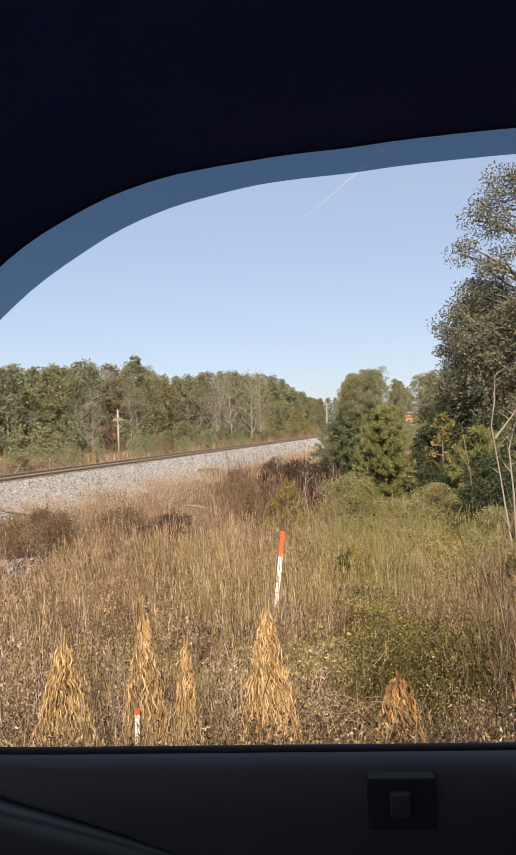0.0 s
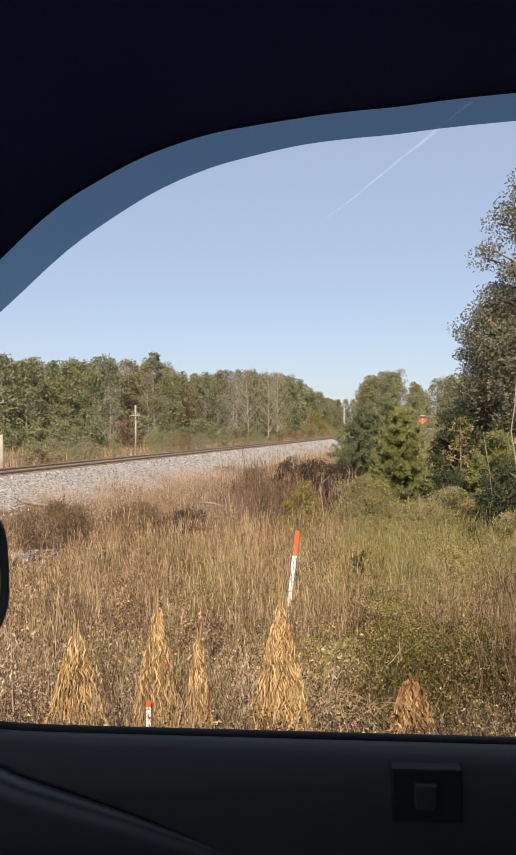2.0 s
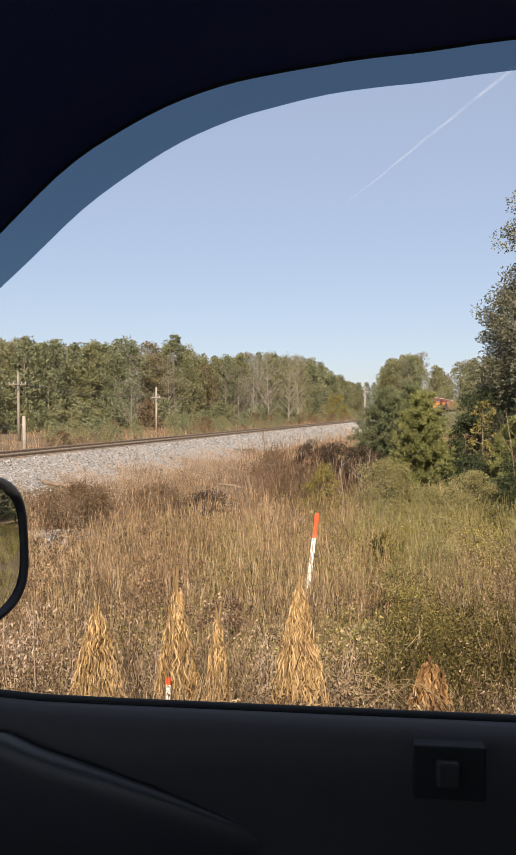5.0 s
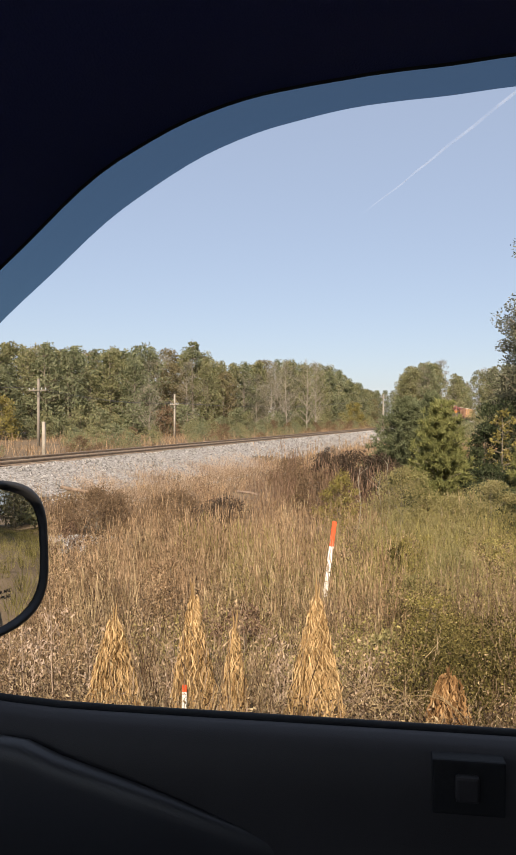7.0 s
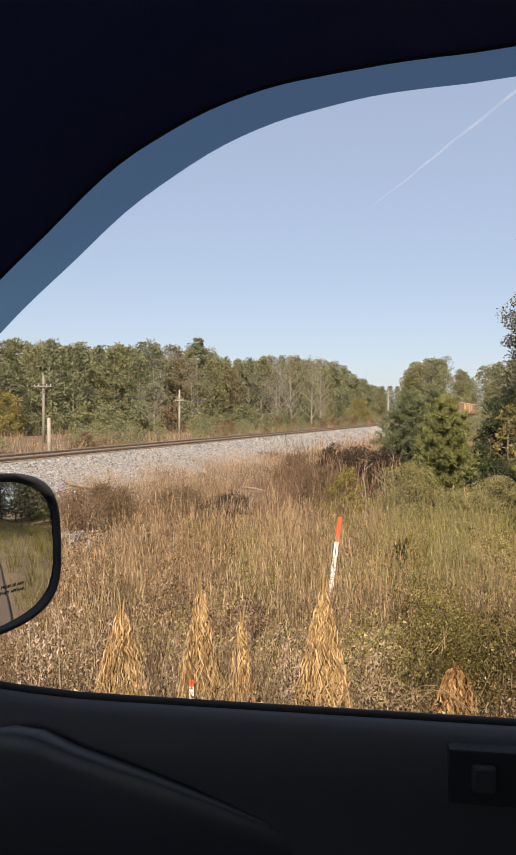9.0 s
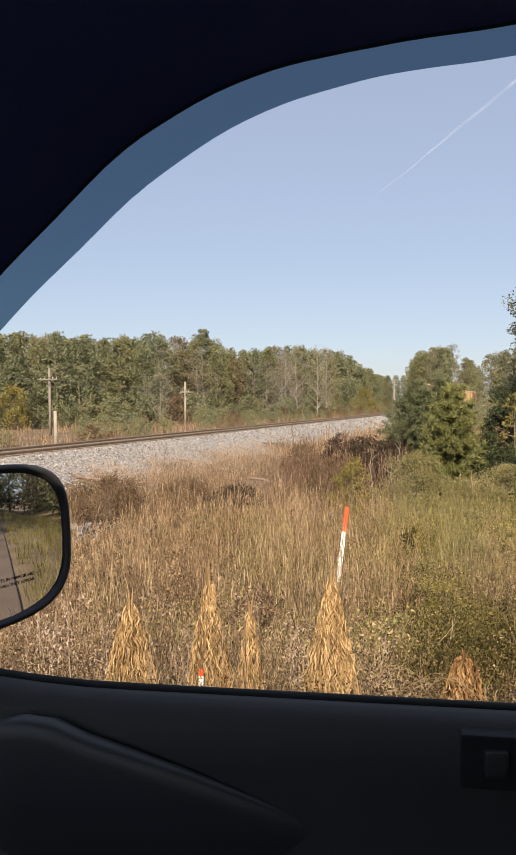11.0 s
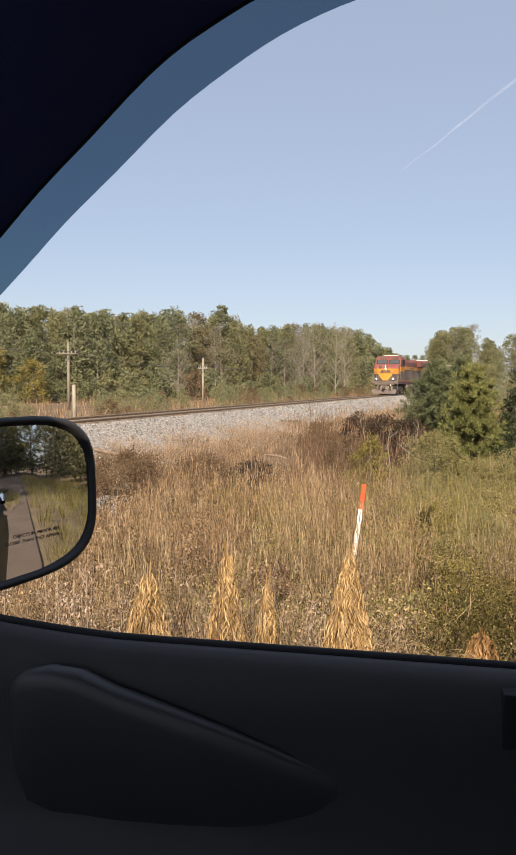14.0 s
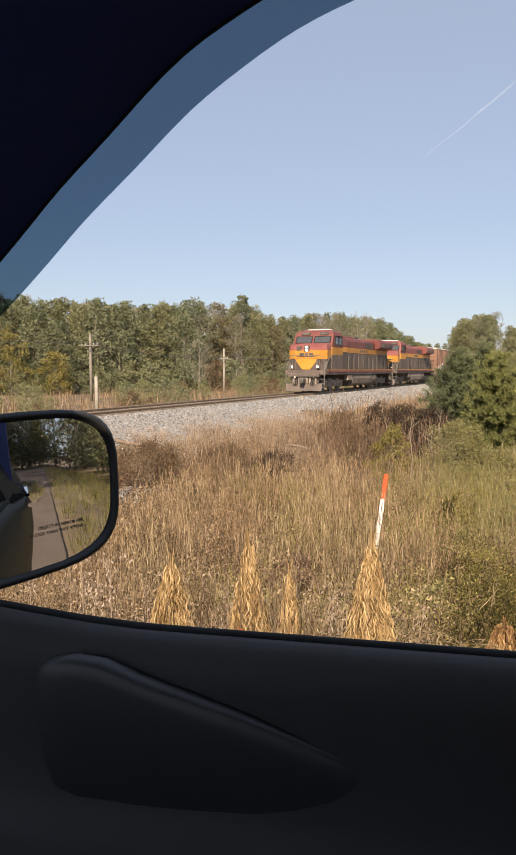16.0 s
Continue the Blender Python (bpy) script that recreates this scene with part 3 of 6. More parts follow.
    box(bm, 0.4, 3.0, -1.26, -1.20, 1.25, 1.85)
    box(bm, 1.15, 1.21, -1.24, 0.64, 0.30, 1.88)
    box(bm, -1.9, 3.0, -1.24, 0.66, 0.24, 0.30)
    box(bm, -1.25, -1.15, -1.24, 0.62, 0.30, 1.16)
    part("cabin_shell", bm, M["liner"], car, "dark cabin floor, far door and seat back")
    for wx in (-1.35, 2.25):
        for wy, face in ((0.52, 1), (-1.10, -1)):
            bm = bmesh.new()
            ring = [(0.20, -0.09), (0.27, -0.10), (0.315, -0.075), (0.32, 0.0), (0.315, 0.075), (0.27, 0.10), (0.20, 0.09)]
            loft(bm, [[(wx + r * math.cos(q), wy + d, 0.32 + r * math.sin(q)) for r, d in ring] for q in [2 * math.pi * i / 28 for i in range(29)]], closed=True)
            tyre = part("tyre", bm, M["rubber"], car, smooth=True)
            bm = bmesh.new()
            loft(bm, [[(wx + r * math.cos(q), wy + face * d, 0.32 + r * math.sin(q)) for q in [2 * math.pi * i / 28 for i in range(28)]] for r, d in ((0.205, 0.08), (0.19, 0.085), (0.17, 0.05), (0.06, 0.06), (0.02, 0.07))], caps=True)
            part("rim", bm, M["steel"], tyre)
    build_mirror(car)
    return car


def build_mirror(car):
    n = Vector((1.455, -0.884, 0.085)).normalized()
    u = Vector((0.884, 1.455, 0)).normalized()
    v = n.cross(u).normalized()
    v = v if v.z > 0 else -v
    edge = Vector((-0.388, 0.919, 1.358))          # the rim's outer edge

    def outline(grow, steps=40):
        pts = []
        w, h = 0.275 + 2 * grow, 0.203 + 2 * grow
        for i in range(steps):
            t = 2 * math.pi * i / steps
            c, s = math.cos(t), math.sin(t)
            k = 2 / 3.6
            a = math.copysign(abs(c) ** k, c) * w / 2
            b = math.copysign(abs(s) ** k, s) * h / 2
            b -= 0.16 * (0.04 - a) * (1 if b < 0 else 0.35) * 0.5     # the lower edge drops towards the car
            pts.append((a - 0.1375, b - 0.006))
        return pts

    def place(a, b, d):
        return edge + u * a + v * b + n * d
    bm = bmesh.new()
    back = [(-0.003, 0.003), (-0.002, 0.005), (0.002, 0.006), (0.006, 0.002), (0.004, -0.03), (-0.012, -0.065), (-0.045, -0.09), (-0.085, -0.10)]
    loft(bm, [[place(a, b, d) for a, b in outline(g)] for g, d in [(-0.007, 0.001)] + back], caps=False)
    housing = part("mirror_housing", bm, M["shell"], car, "black textured door mirror housing", smooth=True)
    # convex glass
    R = 1.9
    rings = []
    for f in (0.02, 0.2, 0.4, 0.6, 0.8, 0.93, 1.0):
        r = []
        for a, b in outline(-0.0055):
            a2, b2 = -0.1375 + (a + 0.1375) * f, -0.006 + (b + 0.006) * f
            r.append(place(a2, b2, 0.005 - ((a2 + 0.1375) ** 2 + b2 ** 2) / (2 * R)))
        rings.append(r)
    bm = bmesh.new()
    loft(bm, rings)
    bm.faces.new(bm.verts[:40])
    glass = part("mirror_glass", bm, M["mirror"], housing, "convex mirror glass reflecting road and verge", smooth=True)
    for row, words in enumerate(("OBJECTS IN MIRROR ARE", "CLOSER THAN THEY APPEAR")):
        cu = bpy.data.curves.new("lettering", 'FONT')
        cu.body, cu.size, cu.align_x = words, 0.0062, 'RIGHT'
        cu.extrude = 0.00005
        ob = new("lettering", cu)
        me = bpy.data.meshes.new_from_object(ob.evaluated_get(bpy.context.evaluated_depsgraph_get()))
        bpy.data.objects.remove(ob)
        me.materials.clear()
        me.materials.append(M["letter"])
        for vert in me.vertices:                   # follow the curve of the glass
            vert.co.z -= (-0.056 + vert.co.x + 0.1375) ** 2 / (2 * R) + 0.024 * vert.co.x - 0.0003
        txt = new("lettering", me)
        txt.parent = glass
        a, b = -0.056, -0.052 - row * 0.0078
        o = place(a, b, 0.0053 - b ** 2 / (2 * R))
        right, upw = (u * 0.995 + v * 0.06).normalized(), (v - n * (b / R)).normalized()
        m = Matrix.Identity(4)
        m.col[0][:3], m.col[1][:3], m.col[2][:3], m.col[3][:3] = right, upw, right.cross(upw), o
        txt.matrix_local = m
    bm = bmesh.new()
    foot = Vector((-0.60, 0.70, 1.20))
    top = place(-0.20, -0.09, -0.03)
    tube(bm, [top, top.lerp(foot, 0.35) + Vector((0, 0, -0.02)), top.lerp(foot, 0.75) + Vector((0, 0, -0.015)), foot], [0.045, 0.036, 0.036, 0.045], 12)
    part("mirror_arm", bm, M["shell"], housing, smooth=True)


build_car()


# ---- trees ----
def limb(bm, a, b, r0, r1, sides=6, sag=0.0):
    a, b = Vector(a), Vector(b)
    mid = a.lerp(b, 0.5) + Vector((random.uniform(-1, 1), random.uniform(-1, 1), random.uniform(-0.3, 0.6))) * (b - a).length * 0.07
    tube(bm, [a, mid, b], [r0, (r0 + r1) / 2, r1], sides, caps=False)


def broadleaf(height, spread, low, leafcount, leafsize, leafmat, barkmat, name="tree", clumps=26, thin=1.0, puff=1.0, bare=0, stout=1.0):
    """A tree at the origin: tapered trunk and limbs, and a crown of many small leaf sprays in uneven clumps; bare: leafless twigs more."""
    tree = empty(name)
    bm = bmesh.new()
    lean = Vector((random.uniform(-0.04, 0.04), random.uniform(-0.04, 0.04), 1))
    tube(bm, [lean * (height * f) for f in (-0.03, 0.02, 0.3, 0.6, 0.93)], [0.026 * height * s * stout ** 0.5 for s in (0.62, 0.5, 0.36, 0.22, 0.05)], 7, caps=False)
    pts, sizes = [], []
    for i in range(clumps):
        f = low + (1 - low) * (i + random.random()) / clumps
        g = (f - low) / (1 - low)
        r = spread * math.sin(math.pi * min(1, 0.20 + 0.78 * g)) ** 0.55 * random.uniform(0.30, 1.0)
        t = i * 2.4 + random.uniform(-0.6, 0.6)
        c = Vector((math.cos(t) * r, math.sin(t) * r, height * f * 0.95 + random.uniform(-0.02, 0.02) * height))
        start = lean * max(0.12 * height, height * f - r * random.uniform(0.5, 1.0) / stout)
        limb(bm, start, c, 0.009 * height * (1.15 - g) * stout, 0.0025 * height * stout, 4)
        pts.append(c)
        sizes.append(spread * random.uniform(0.24, 0.42) * puff * (1.1 - 0.35 * g))
    for i in range(bare):
        c = random.choice(pts)
        d = Vector((random.gauss(0, 0.6), random.gauss(0, 0.6), random.uniform(0.2, 1.2))) * min(0.42, 0.5 / spread ** 0.5) * (spread if stout < 1 else 0.8)
        limb(bm, c * 0.97, c + d, 0.0016 * height * stout, 0.0005 * height * stout, 3)
    part("trunk", bm, barkmat, tree, smooth=True)
    per = max(8, int(leafcount / clumps))
    allp, axes = [], []
    for c, s in zip(pts, sizes):
        d = cloudlet(per, 1.4) * np.array([1, 1, 0.72]) * s * 0.72
        allp.append(d + np.array(c))
        axes.append(d / s + RNG.normal(0, 0.55, d.shape) + np.array([0, 0, 0.15]))
    p = np.concatenate(allp)
    v, f = sprays(p, leafsize * RNG.uniform(0.6, 1.4, len(p)), leafsize * RNG.uniform(0.5, 1.0, len(p)) * thin, np.concatenate(axes))
    sheet("crown", v, f, leafmat, tree)
    return tree


def pine(height, spread, tufts, leafmat, name="pine_tree", needle=0.15, start=0.08):
    """A young pine: whorled boughs that turn up, each with bushy tufts of needles."""
    tree = empty(name)
    bm = bmesh.new()
    tube(bm, [(0, 0, -0.1), (0, 0, height * 0.5), (0, 0, height * 0.97)], [0.018 * height, 0.012 * height, 0.004 * height], 7, caps=False)
    pts, axes = [], []
    k = 0
    while len(pts) < tufts:
        f = start + (1 - start) * (1 - math.sqrt(random.random())) if k % 3 else random.uniform(start, 1)
        k += 1
        r = spread * ((1 - f) ** 0.62 + 0.06) * random.uniform(0.62, 1.08)
        t = random.uniform(0, 2 * math.pi)
        d = Vector((math.cos(t), math.sin(t), 0.35 + 0.5 * f))
        a = Vector((0, 0, height * f * 0.95))
        b = a + Vector((d.x * r, d.y * r, d.z * r * 0.8))
        limb(bm, a, b, 0.006 * height * (1.1 - f), 0.003 * height * 0.5, 4)
        for g in np.linspace(0.35, 1.0, 5):
            q = a.lerp(b, g) + Vector((random.gauss(0, 0.05), random.gauss(0, 0.05), random.gauss(0, 0.04))) * spread
            pts.append(q)
            axes.append(Vector((d.x * 0.7, d.y * 0.7, 0.9)).normalized())
    part("trunk", bm, M["bark"], tree, smooth=True)
    n = 34
    p = np.repeat(np.array(pts), n, 0)
    ax = np.repeat(np.array(axes), n, 0) + RNG.normal(size=(len(p), 3)) * 0.75
    ax /= np.linalg.norm(ax, axis=1)[:, None]
    p = p + RNG.normal(size=p.shape) * 0.030 * spread
    v, f = sprays(p, needle * RNG.uniform(0.7, 1.3, len(p)), 0.025 * RNG.uniform(0.7, 1.4, len(p)), ax)
    sheet("crown", v, f, leafmat, tree)
    return tree


def spot(px_az, dist):
    """Place on the ground at a bearing (degrees right of straight out of the car's side) and distance."""
    x, y = dist * math.sin(radians(px_az)), dist * math.cos(radians(px_az))
    return x, y, float(ground_z(x, y)) - 0.05


def plant_copy(proto, x, y, z, size=1.0, turn=None):
    m = Matrix.LocRotScale((x, y, z), Euler((0, 0, random.uniform(0, 6.28) if turn is None else turn)), None)
    ob = copy_thing(proto, m)
    ob.scale = (size * random.uniform(0.92, 1.1), size * random.uniform(0.92, 1.1), size)
    return ob


def build_woods():
    G = "trees of the wood edge"
    protos = []
    for i, (leaf, lab) in enumerate((("leaf_green", "green-leaved"), ("leaf_olive", "olive-green"), ("leaf_green", "green-leaved"), ("leaf_olive", "olive-green"), ("leaf_grey", "thinly leaved greyish"), ("leaf_bronze", "autumn-brown"))):
        sparse = leaf == "leaf_grey"
        t = broadleaf(12.5, 2.5 + 0.35 * (i % 3), 0.06, 4300 if not sparse else 2600, 0.28 if not sparse else 0.17, M[leaf], M["pale_bark"] if sparse else M["bark"], clumps=60 if not sparse else 48, puff=1.05, bare=50 if sparse else 0, stout=0.5 if sparse else 1.0)
        tagged(t, lab + " tree in the wood behind the railway", "tree", G)
        protos.append(t)
    bushes = []
    for leaf, lab in (("leaf_olive", "olive bush at the foot of the wood"), ("leaf_rust", "rust-brown bush at the foot of the wood"), ("leaf_green", "green bush at the foot of the wood")):
        b = broadleaf(3.2, 1.9, 0.05, 1000, 0.20, M[leaf], M["bark"], "bush", clumps=20, puff=1.1)
        bushes.append(tagged(b, lab, "bush", "bushes along the wood"))
    tops_az = [-40, -22.7, -18, -14, -12.6, -10.5, -8.7, -6.3, -4.5, -2.8, -1.0, 0.5, 1.6]
    tops = [132, 132, 130, 126, 128, 100, 104, 112, 104, 100, 84, 60, 46]
    dist = [90, 92, 96, 100, 100, 106, 110, 114, 124, 140, 180, 240, 300]
    used = set()

    def clear(x, y):
        """Nothing stands before the poles."""
        b, d = math.degrees(math.atan2(x, y)), math.hypot(x, y)
        return not any(abs(b - pb) < 90 / d and d < pd for pb, pd in ((-14.25, 79), (-24.5, 60)))

    def put(proto, *a, **k):
        if proto.name not in used:
            used.add(proto.name)
            x, y, z, size = a
            proto.matrix_basis = Matrix.Translation((x, y, z))
            proto.scale = (size, size, size)
            return
        plant_copy(proto, *a, **k)
    for row in range(3):
        az = -38.0
        while az < 2.0:
            d = float(np.interp(az, tops_az, dist)) + row * 6 + random.uniform(-3, 3)
            h = float(np.interp(az, tops_az, tops)) * d / 1300 * (1.0 - 0.045 * row) + 3.0
            h *= random.uniform(0.95, 1.05) if row else random.uniform(0.74, 0.98)
            w = random.random()
            if -9.5 < az < -2.5 and row == 0:
                p = protos[4] if w < 0.55 else protos[1]
            else:
                p = protos[5] if w < 0.05 else protos[4] if w < 0.13 else protos[int(w * 40) % 4]
            x, y, z = spot(az, d)
            put(p, x, y, z, h / 12.5)
            az += math.degrees(random.uniform(1.9, 2.9) / d)
    az = -38.0
    while az < 1.5:
        d = float(np.interp(az, tops_az, dist)) - random.uniform(4, 9)
        x, y, z = spot(az, d)
        w = random.random()
        if off_track(x, y) < -9 and clear(x, y):
            put(bushes[0] if w < 0.6 else bushes[1] if w < 0.67 else bushes[2], x, y, z, random.uniform(0.6, 1.35))
        az += math.degrees(random.uniform(1.5, 2.6) / d)
    # scrub along the far foot of the bank
    for row in range(3):
        y = 18.0
        while y < 210:
            n = -(7.5 + row * 4 + random.uniform(-1, 1))
            p = along(y, n, 0)
            if not clear(p.x, p.y):
                y += 1.5
                continue
            put(bushes[random.choice((0, 0, 1, 2))], p.x, p.y, float(ground_z(p.x, p.y)) - 0.05, random.uniform(0.25, 0.45) * (1 + 0.25 * row))
            y += random.uniform(1.4, 2.4) * (1 + y / 120)
    # the farther wood where the line runs out of sight
    for az0, px, d in [(a, e, dd) for dd in (225, 245, 268) for a, e in ((4.0, 78), (4.8, 88), (5.5, 94), (6.2, 98), (7.0, 100), (7.7, 101), (8.5, 96), (9.2, 88), (10, 86), (11, 90), (12, 95), (13, 100), (14.5, 105), (16, 105), (18, 105))]:
        az = az0 + random.uniform(-0.3, 0.3)
        x, y, z = spot(az, d)
        if abs(off_track(x, y)) < 6:
            continue
        h = px * d / 1300 * random.uniform(0.94, 1.04) + 2.8
        put(protos[random.choice((0, 1, 4, 4, 3))], x, y, z, h / 12.5)
        x, y, z = spot(az + 0.3, d - 14)
        if abs(off_track(x, y)) > 8:
            put(bushes[random.choice((0, 2))], x, y, z, random.uniform(1.2, 2.0))
    for k in range(11):
        for side in (-1, 1):
            p = along(322 + k * 9, side * random.uniform(7.4, 8.4), 0)
            put(protos[random.choice((0, 1, 3, 4))], p.x, p.y, float(ground_z(p.x, p.y)), random.uniform(1.5, 1.75))
    for k in range(30):
        p = along(45 + k * 6.5, random.uniform(9.5, 13), 0)
        put(bushes[random.choice((0, 2))], p.x, p.y, float(ground_z(p.x, p.y)), random.uniform(0.5, 0.75))
    for az, d, h, r in ((-30.7, 84, 7.5, 2.6), (0.2, 150, 5.6, 2.6), (-27.5, 82, 5.0, 2.0)):
        t = broadleaf(h, r, 0.06, 3200, 0.19, M["leaf_yellow"], M["bark"], clumps=26)
        tagged(t, "yellow-green tree at the edge of the wood", "tree", G)
        x, y, z = spot(az, d)
        t.matrix_basis = Matrix.Translation((x, y, z))
    for az in (1.4, 2.0, 2.6, 3.2, 3.8):
        x, y, z = spot(az, 420)
        put(protos[0], x, y, z, (46 * 420 / 1300 + 3) / 12.5)
    # one taller tree that stands clear of the wood's top
    x, y, z = spot(-12.75, 104)
    tall = broadleaf(14.0, 1.15, 0.82, 1500, 0.22, M["leaf_green"], M["bark"], clumps=14, puff=1.3)
    tagged(tall, "slim tree whose rounded top rises above the wood", "tree", G)
    tall.matrix_basis = Matrix.Translation((x, y, z))
    # bare pale trees at the wood's edge
    for az, d, h in ((-5.2, 108, 11.6), (-2.9, 118, 12.2), (-16.2, 84, 6.4), (-3.6, 112, 11.8)):
        t = broadleaf(h, 2.4, 0.25, 900, 0.12, M["leaf_grey"], M["pale_bark"], clumps=34, bare=190, stout=0.5)
        tagged(t, "nearly bare pale-barked tree", "tree", G)
        x, y, z = spot(az, d)
        t.matrix_basis = Matrix.Translation((x, y, z))


def build_verge_trees():
    G = "tall trees on the verge"
    for (x, y, h, r, leaf, lab) in ((8.35, 27.0, 12.9, 2.6, "leaf_dark", "tall dark-leaved tree"), (11.2, 24.5, 14.0, 3.6, "leaf_dark", "tall dark-leaved tree"),
                                    (8.0, 29.5, 9.2, 2.2, "leaf_dark", "dark-leaved tree"), (9.3, 23.0, 12.0, 2.0, "leaf_grey", "thin grey-brown autumn tree"),
                                    (14.0, 28.0, 13.0, 3.6, "leaf_dark", "tall dark-leaved tree"), (7.8, 25.6, 7.4, 1.7, "leaf_dark", "small dark-leaved tree"),
                                    (10.6, 20.5, 6.0, 2.3, "leaf_dark", "small dark-leaved tree"), (17.0, 22.0, 12.0, 3.6, "leaf_olive", "olive-leaved tree"), (6.95, 27.6, 7.9, 1.9, "leaf_dark", "rounded dark-leaved tree")):
        t = broadleaf(h, r, 0.08, 26000 if leaf == "leaf_dark" else 15000, 0.088 if leaf == "leaf_dark" else 0.07, M[leaf], M["bark"] if leaf == "leaf_dark" else M["pale_bark"], clumps=90, bare=120)
        tagged(t, lab + " at the edge of the ditch", "tree", G)
        t.matrix_basis = Matrix.Translation((x, y, float(ground_z(x, y)) - 0.05))
    for (x, y, h, r, n, m, lab) in ((2.9, 23.4, 3.75, 1.22, 1300, "needle", "bushy bright-green young pine"), (1.95, 26.6, 3.95, 1.55, 1300, "needle_dull", "dull-green young pine"),
                                    (5.55, 21.6, 2.95, 1.1, 1000, "needle", "bushy bright-green young pine"), (6.9, 20.8, 4.2, 1.3, 900, "needle_dull", "dull-green young pine"),
                                    (3.2, 28.6, 4.2, 1.2, 900, "needle_dull", "dull-green young pine")):
        t = pine(h, r, n, M[m])
        tagged(t, lab + " growing in the ditch", "pine tree", "young pines")
        t.matrix_basis = Matrix.Translation((x, y, float(ground_z(x, y)) - 0.05))
    # leaf_shade shrubs carry the trees' shade in their leaf colour
    for (x, y, h, r, leaf, sz, n, lab) in (
            (4.85, 23.6, 3.5, 0.5, "leaf_yellow", 0.085, 1000, "slender sapling with yellow-green leaves"),
            (1.25, 17.0, 1.75, 0.95, "leaf_pale", 0.032, 13500, "olive-yellow rounded shrub"), (2.4, 17.0, 1.15, 0.8, "leaf_pale", 0.032, 12000, "olive rounded shrub"),
            (3.45, 17.8, 1.5, 0.8, "leaf_pale", 0.032, 12000, "olive rounded shrub"), (4.75, 17.6, 2.2, 1.1, "leaf_shade", 0.055, 9000, "dense shade-coloured shrub under the pines"), (5.3, 15.4, 1.6, 0.9, "leaf_shade", 0.05, 7000, "dark dense shrub"), (4.3, 15.6, 1.1, 0.7, "leaf_pale", 0.032, 7000, "olive rounded shrub"),
            (-0.24, 17.5, 1.6, 0.55, "leaf_yellow", 0.042, 4500, "yellow flowering shrub"), (-0.95, 21.0, 1.5, 0.7, "leaf_rust", 0.045, 5000, "reddish-brown twiggy shrub"),
            (-0.9, 26.6, 1.9, 0.9, "leaf_dead_shade", 0.05, 8000, "dark withered shrub"), (0.1, 25.9, 2.0, 1.0, "leaf_dead_shade", 0.05, 9000, "dark dense withered shrub"),
            (0.95, 24.6, 1.9, 1.0, "leaf_dead_shade", 0.05, 9000, "dark dense withered shrub"), (0.3, 22.6, 1.5, 0.9, "leaf_dead_shade", 0.05, 8000, "dark low withered shrub"),
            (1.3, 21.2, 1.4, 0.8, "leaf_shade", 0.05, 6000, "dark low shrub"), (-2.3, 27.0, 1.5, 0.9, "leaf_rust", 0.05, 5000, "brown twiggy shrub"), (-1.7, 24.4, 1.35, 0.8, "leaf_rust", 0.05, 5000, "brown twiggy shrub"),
            (4.55, 24.6, 2.9, 0.9, "leaf_shade", 0.07, 8000, "shade-coloured shrub under the trees"), (5.6, 27.4, 3.8, 1.4, "leaf_shade", 0.075, 9000, "shade-coloured shrub under the trees"),
            (7.0, 25.0, 3.3, 1.4, "leaf_shade", 0.075, 9000, "shade-coloured shrub under the trees"), (4.4, 22.8, 1.7, 0.9, "leaf_shade", 0.06, 6000, "shade-coloured shrub under the pines"),
            (8.0, 22.4, 3.0, 1.5, "leaf_shade", 0.07, 9000, "shade-coloured shrub under the trees"), (6.4, 19.0, 1.7, 1.0, "leaf_shade", 0.06, 6000, "shade-coloured shrub under the pines"),
            (3.9, 20.4, 1.3, 0.9, "leaf_shade", 0.055, 6000, "shade-coloured shrub under the pines"), (5.2, 19.0, 1.35, 0.9, "leaf_shade", 0.055, 6000, "shade-coloured shrub under the pines"),
            (-6.5, 17.6, 1.2, 1.15, "leaf_rust", 0.042, 10000, "brown twiggy shrub"), (-5.0, 19.6, 1.0, 1.0, "leaf_rust", 0.042, 7000, "brown twiggy shrub"), (-3.4, 19.0, 0.9, 0.8, "leaf_dead_shade", 0.042, 5000, "dark brown twiggy shrub"), (7.4, 17.5, 2.2, 1.2, "leaf_shade", 0.06, 6000, "low shade-coloured shrub under the trees")):
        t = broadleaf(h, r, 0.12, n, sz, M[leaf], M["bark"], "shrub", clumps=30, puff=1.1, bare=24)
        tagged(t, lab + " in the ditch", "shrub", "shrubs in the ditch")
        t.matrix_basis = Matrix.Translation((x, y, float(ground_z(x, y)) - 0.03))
    # woods behind the car's tail, which the mirror shows
    protos = [broadleaf(11, 3.6, 0.04, 2600, 0.26, M["leaf_dark"], M["bark"], clumps=30), broadleaf(11, 3.4, 0.05, 2600, 0.26, M["leaf_olive"], M["bark"], clumps=30)]
    first = [True, True]
    for i in range(72):
        x, y = (20 + (i // 2) * 2.2 + random.uniform(-1, 1), random.uniform(10.5, 14)) if i % 2 else (14 + (i // 2) * 3.2, random.uniform(-14, -9))
        if i > 45:
            x, y = random.uniform(62, 90), random.uniform(-15, 13)
        k = i // 2 % 2
        if first[k]:
            first[k] = False
            tagged(protos[k], "leafy tree beside the road behind the car", "tree", "roadside trees")
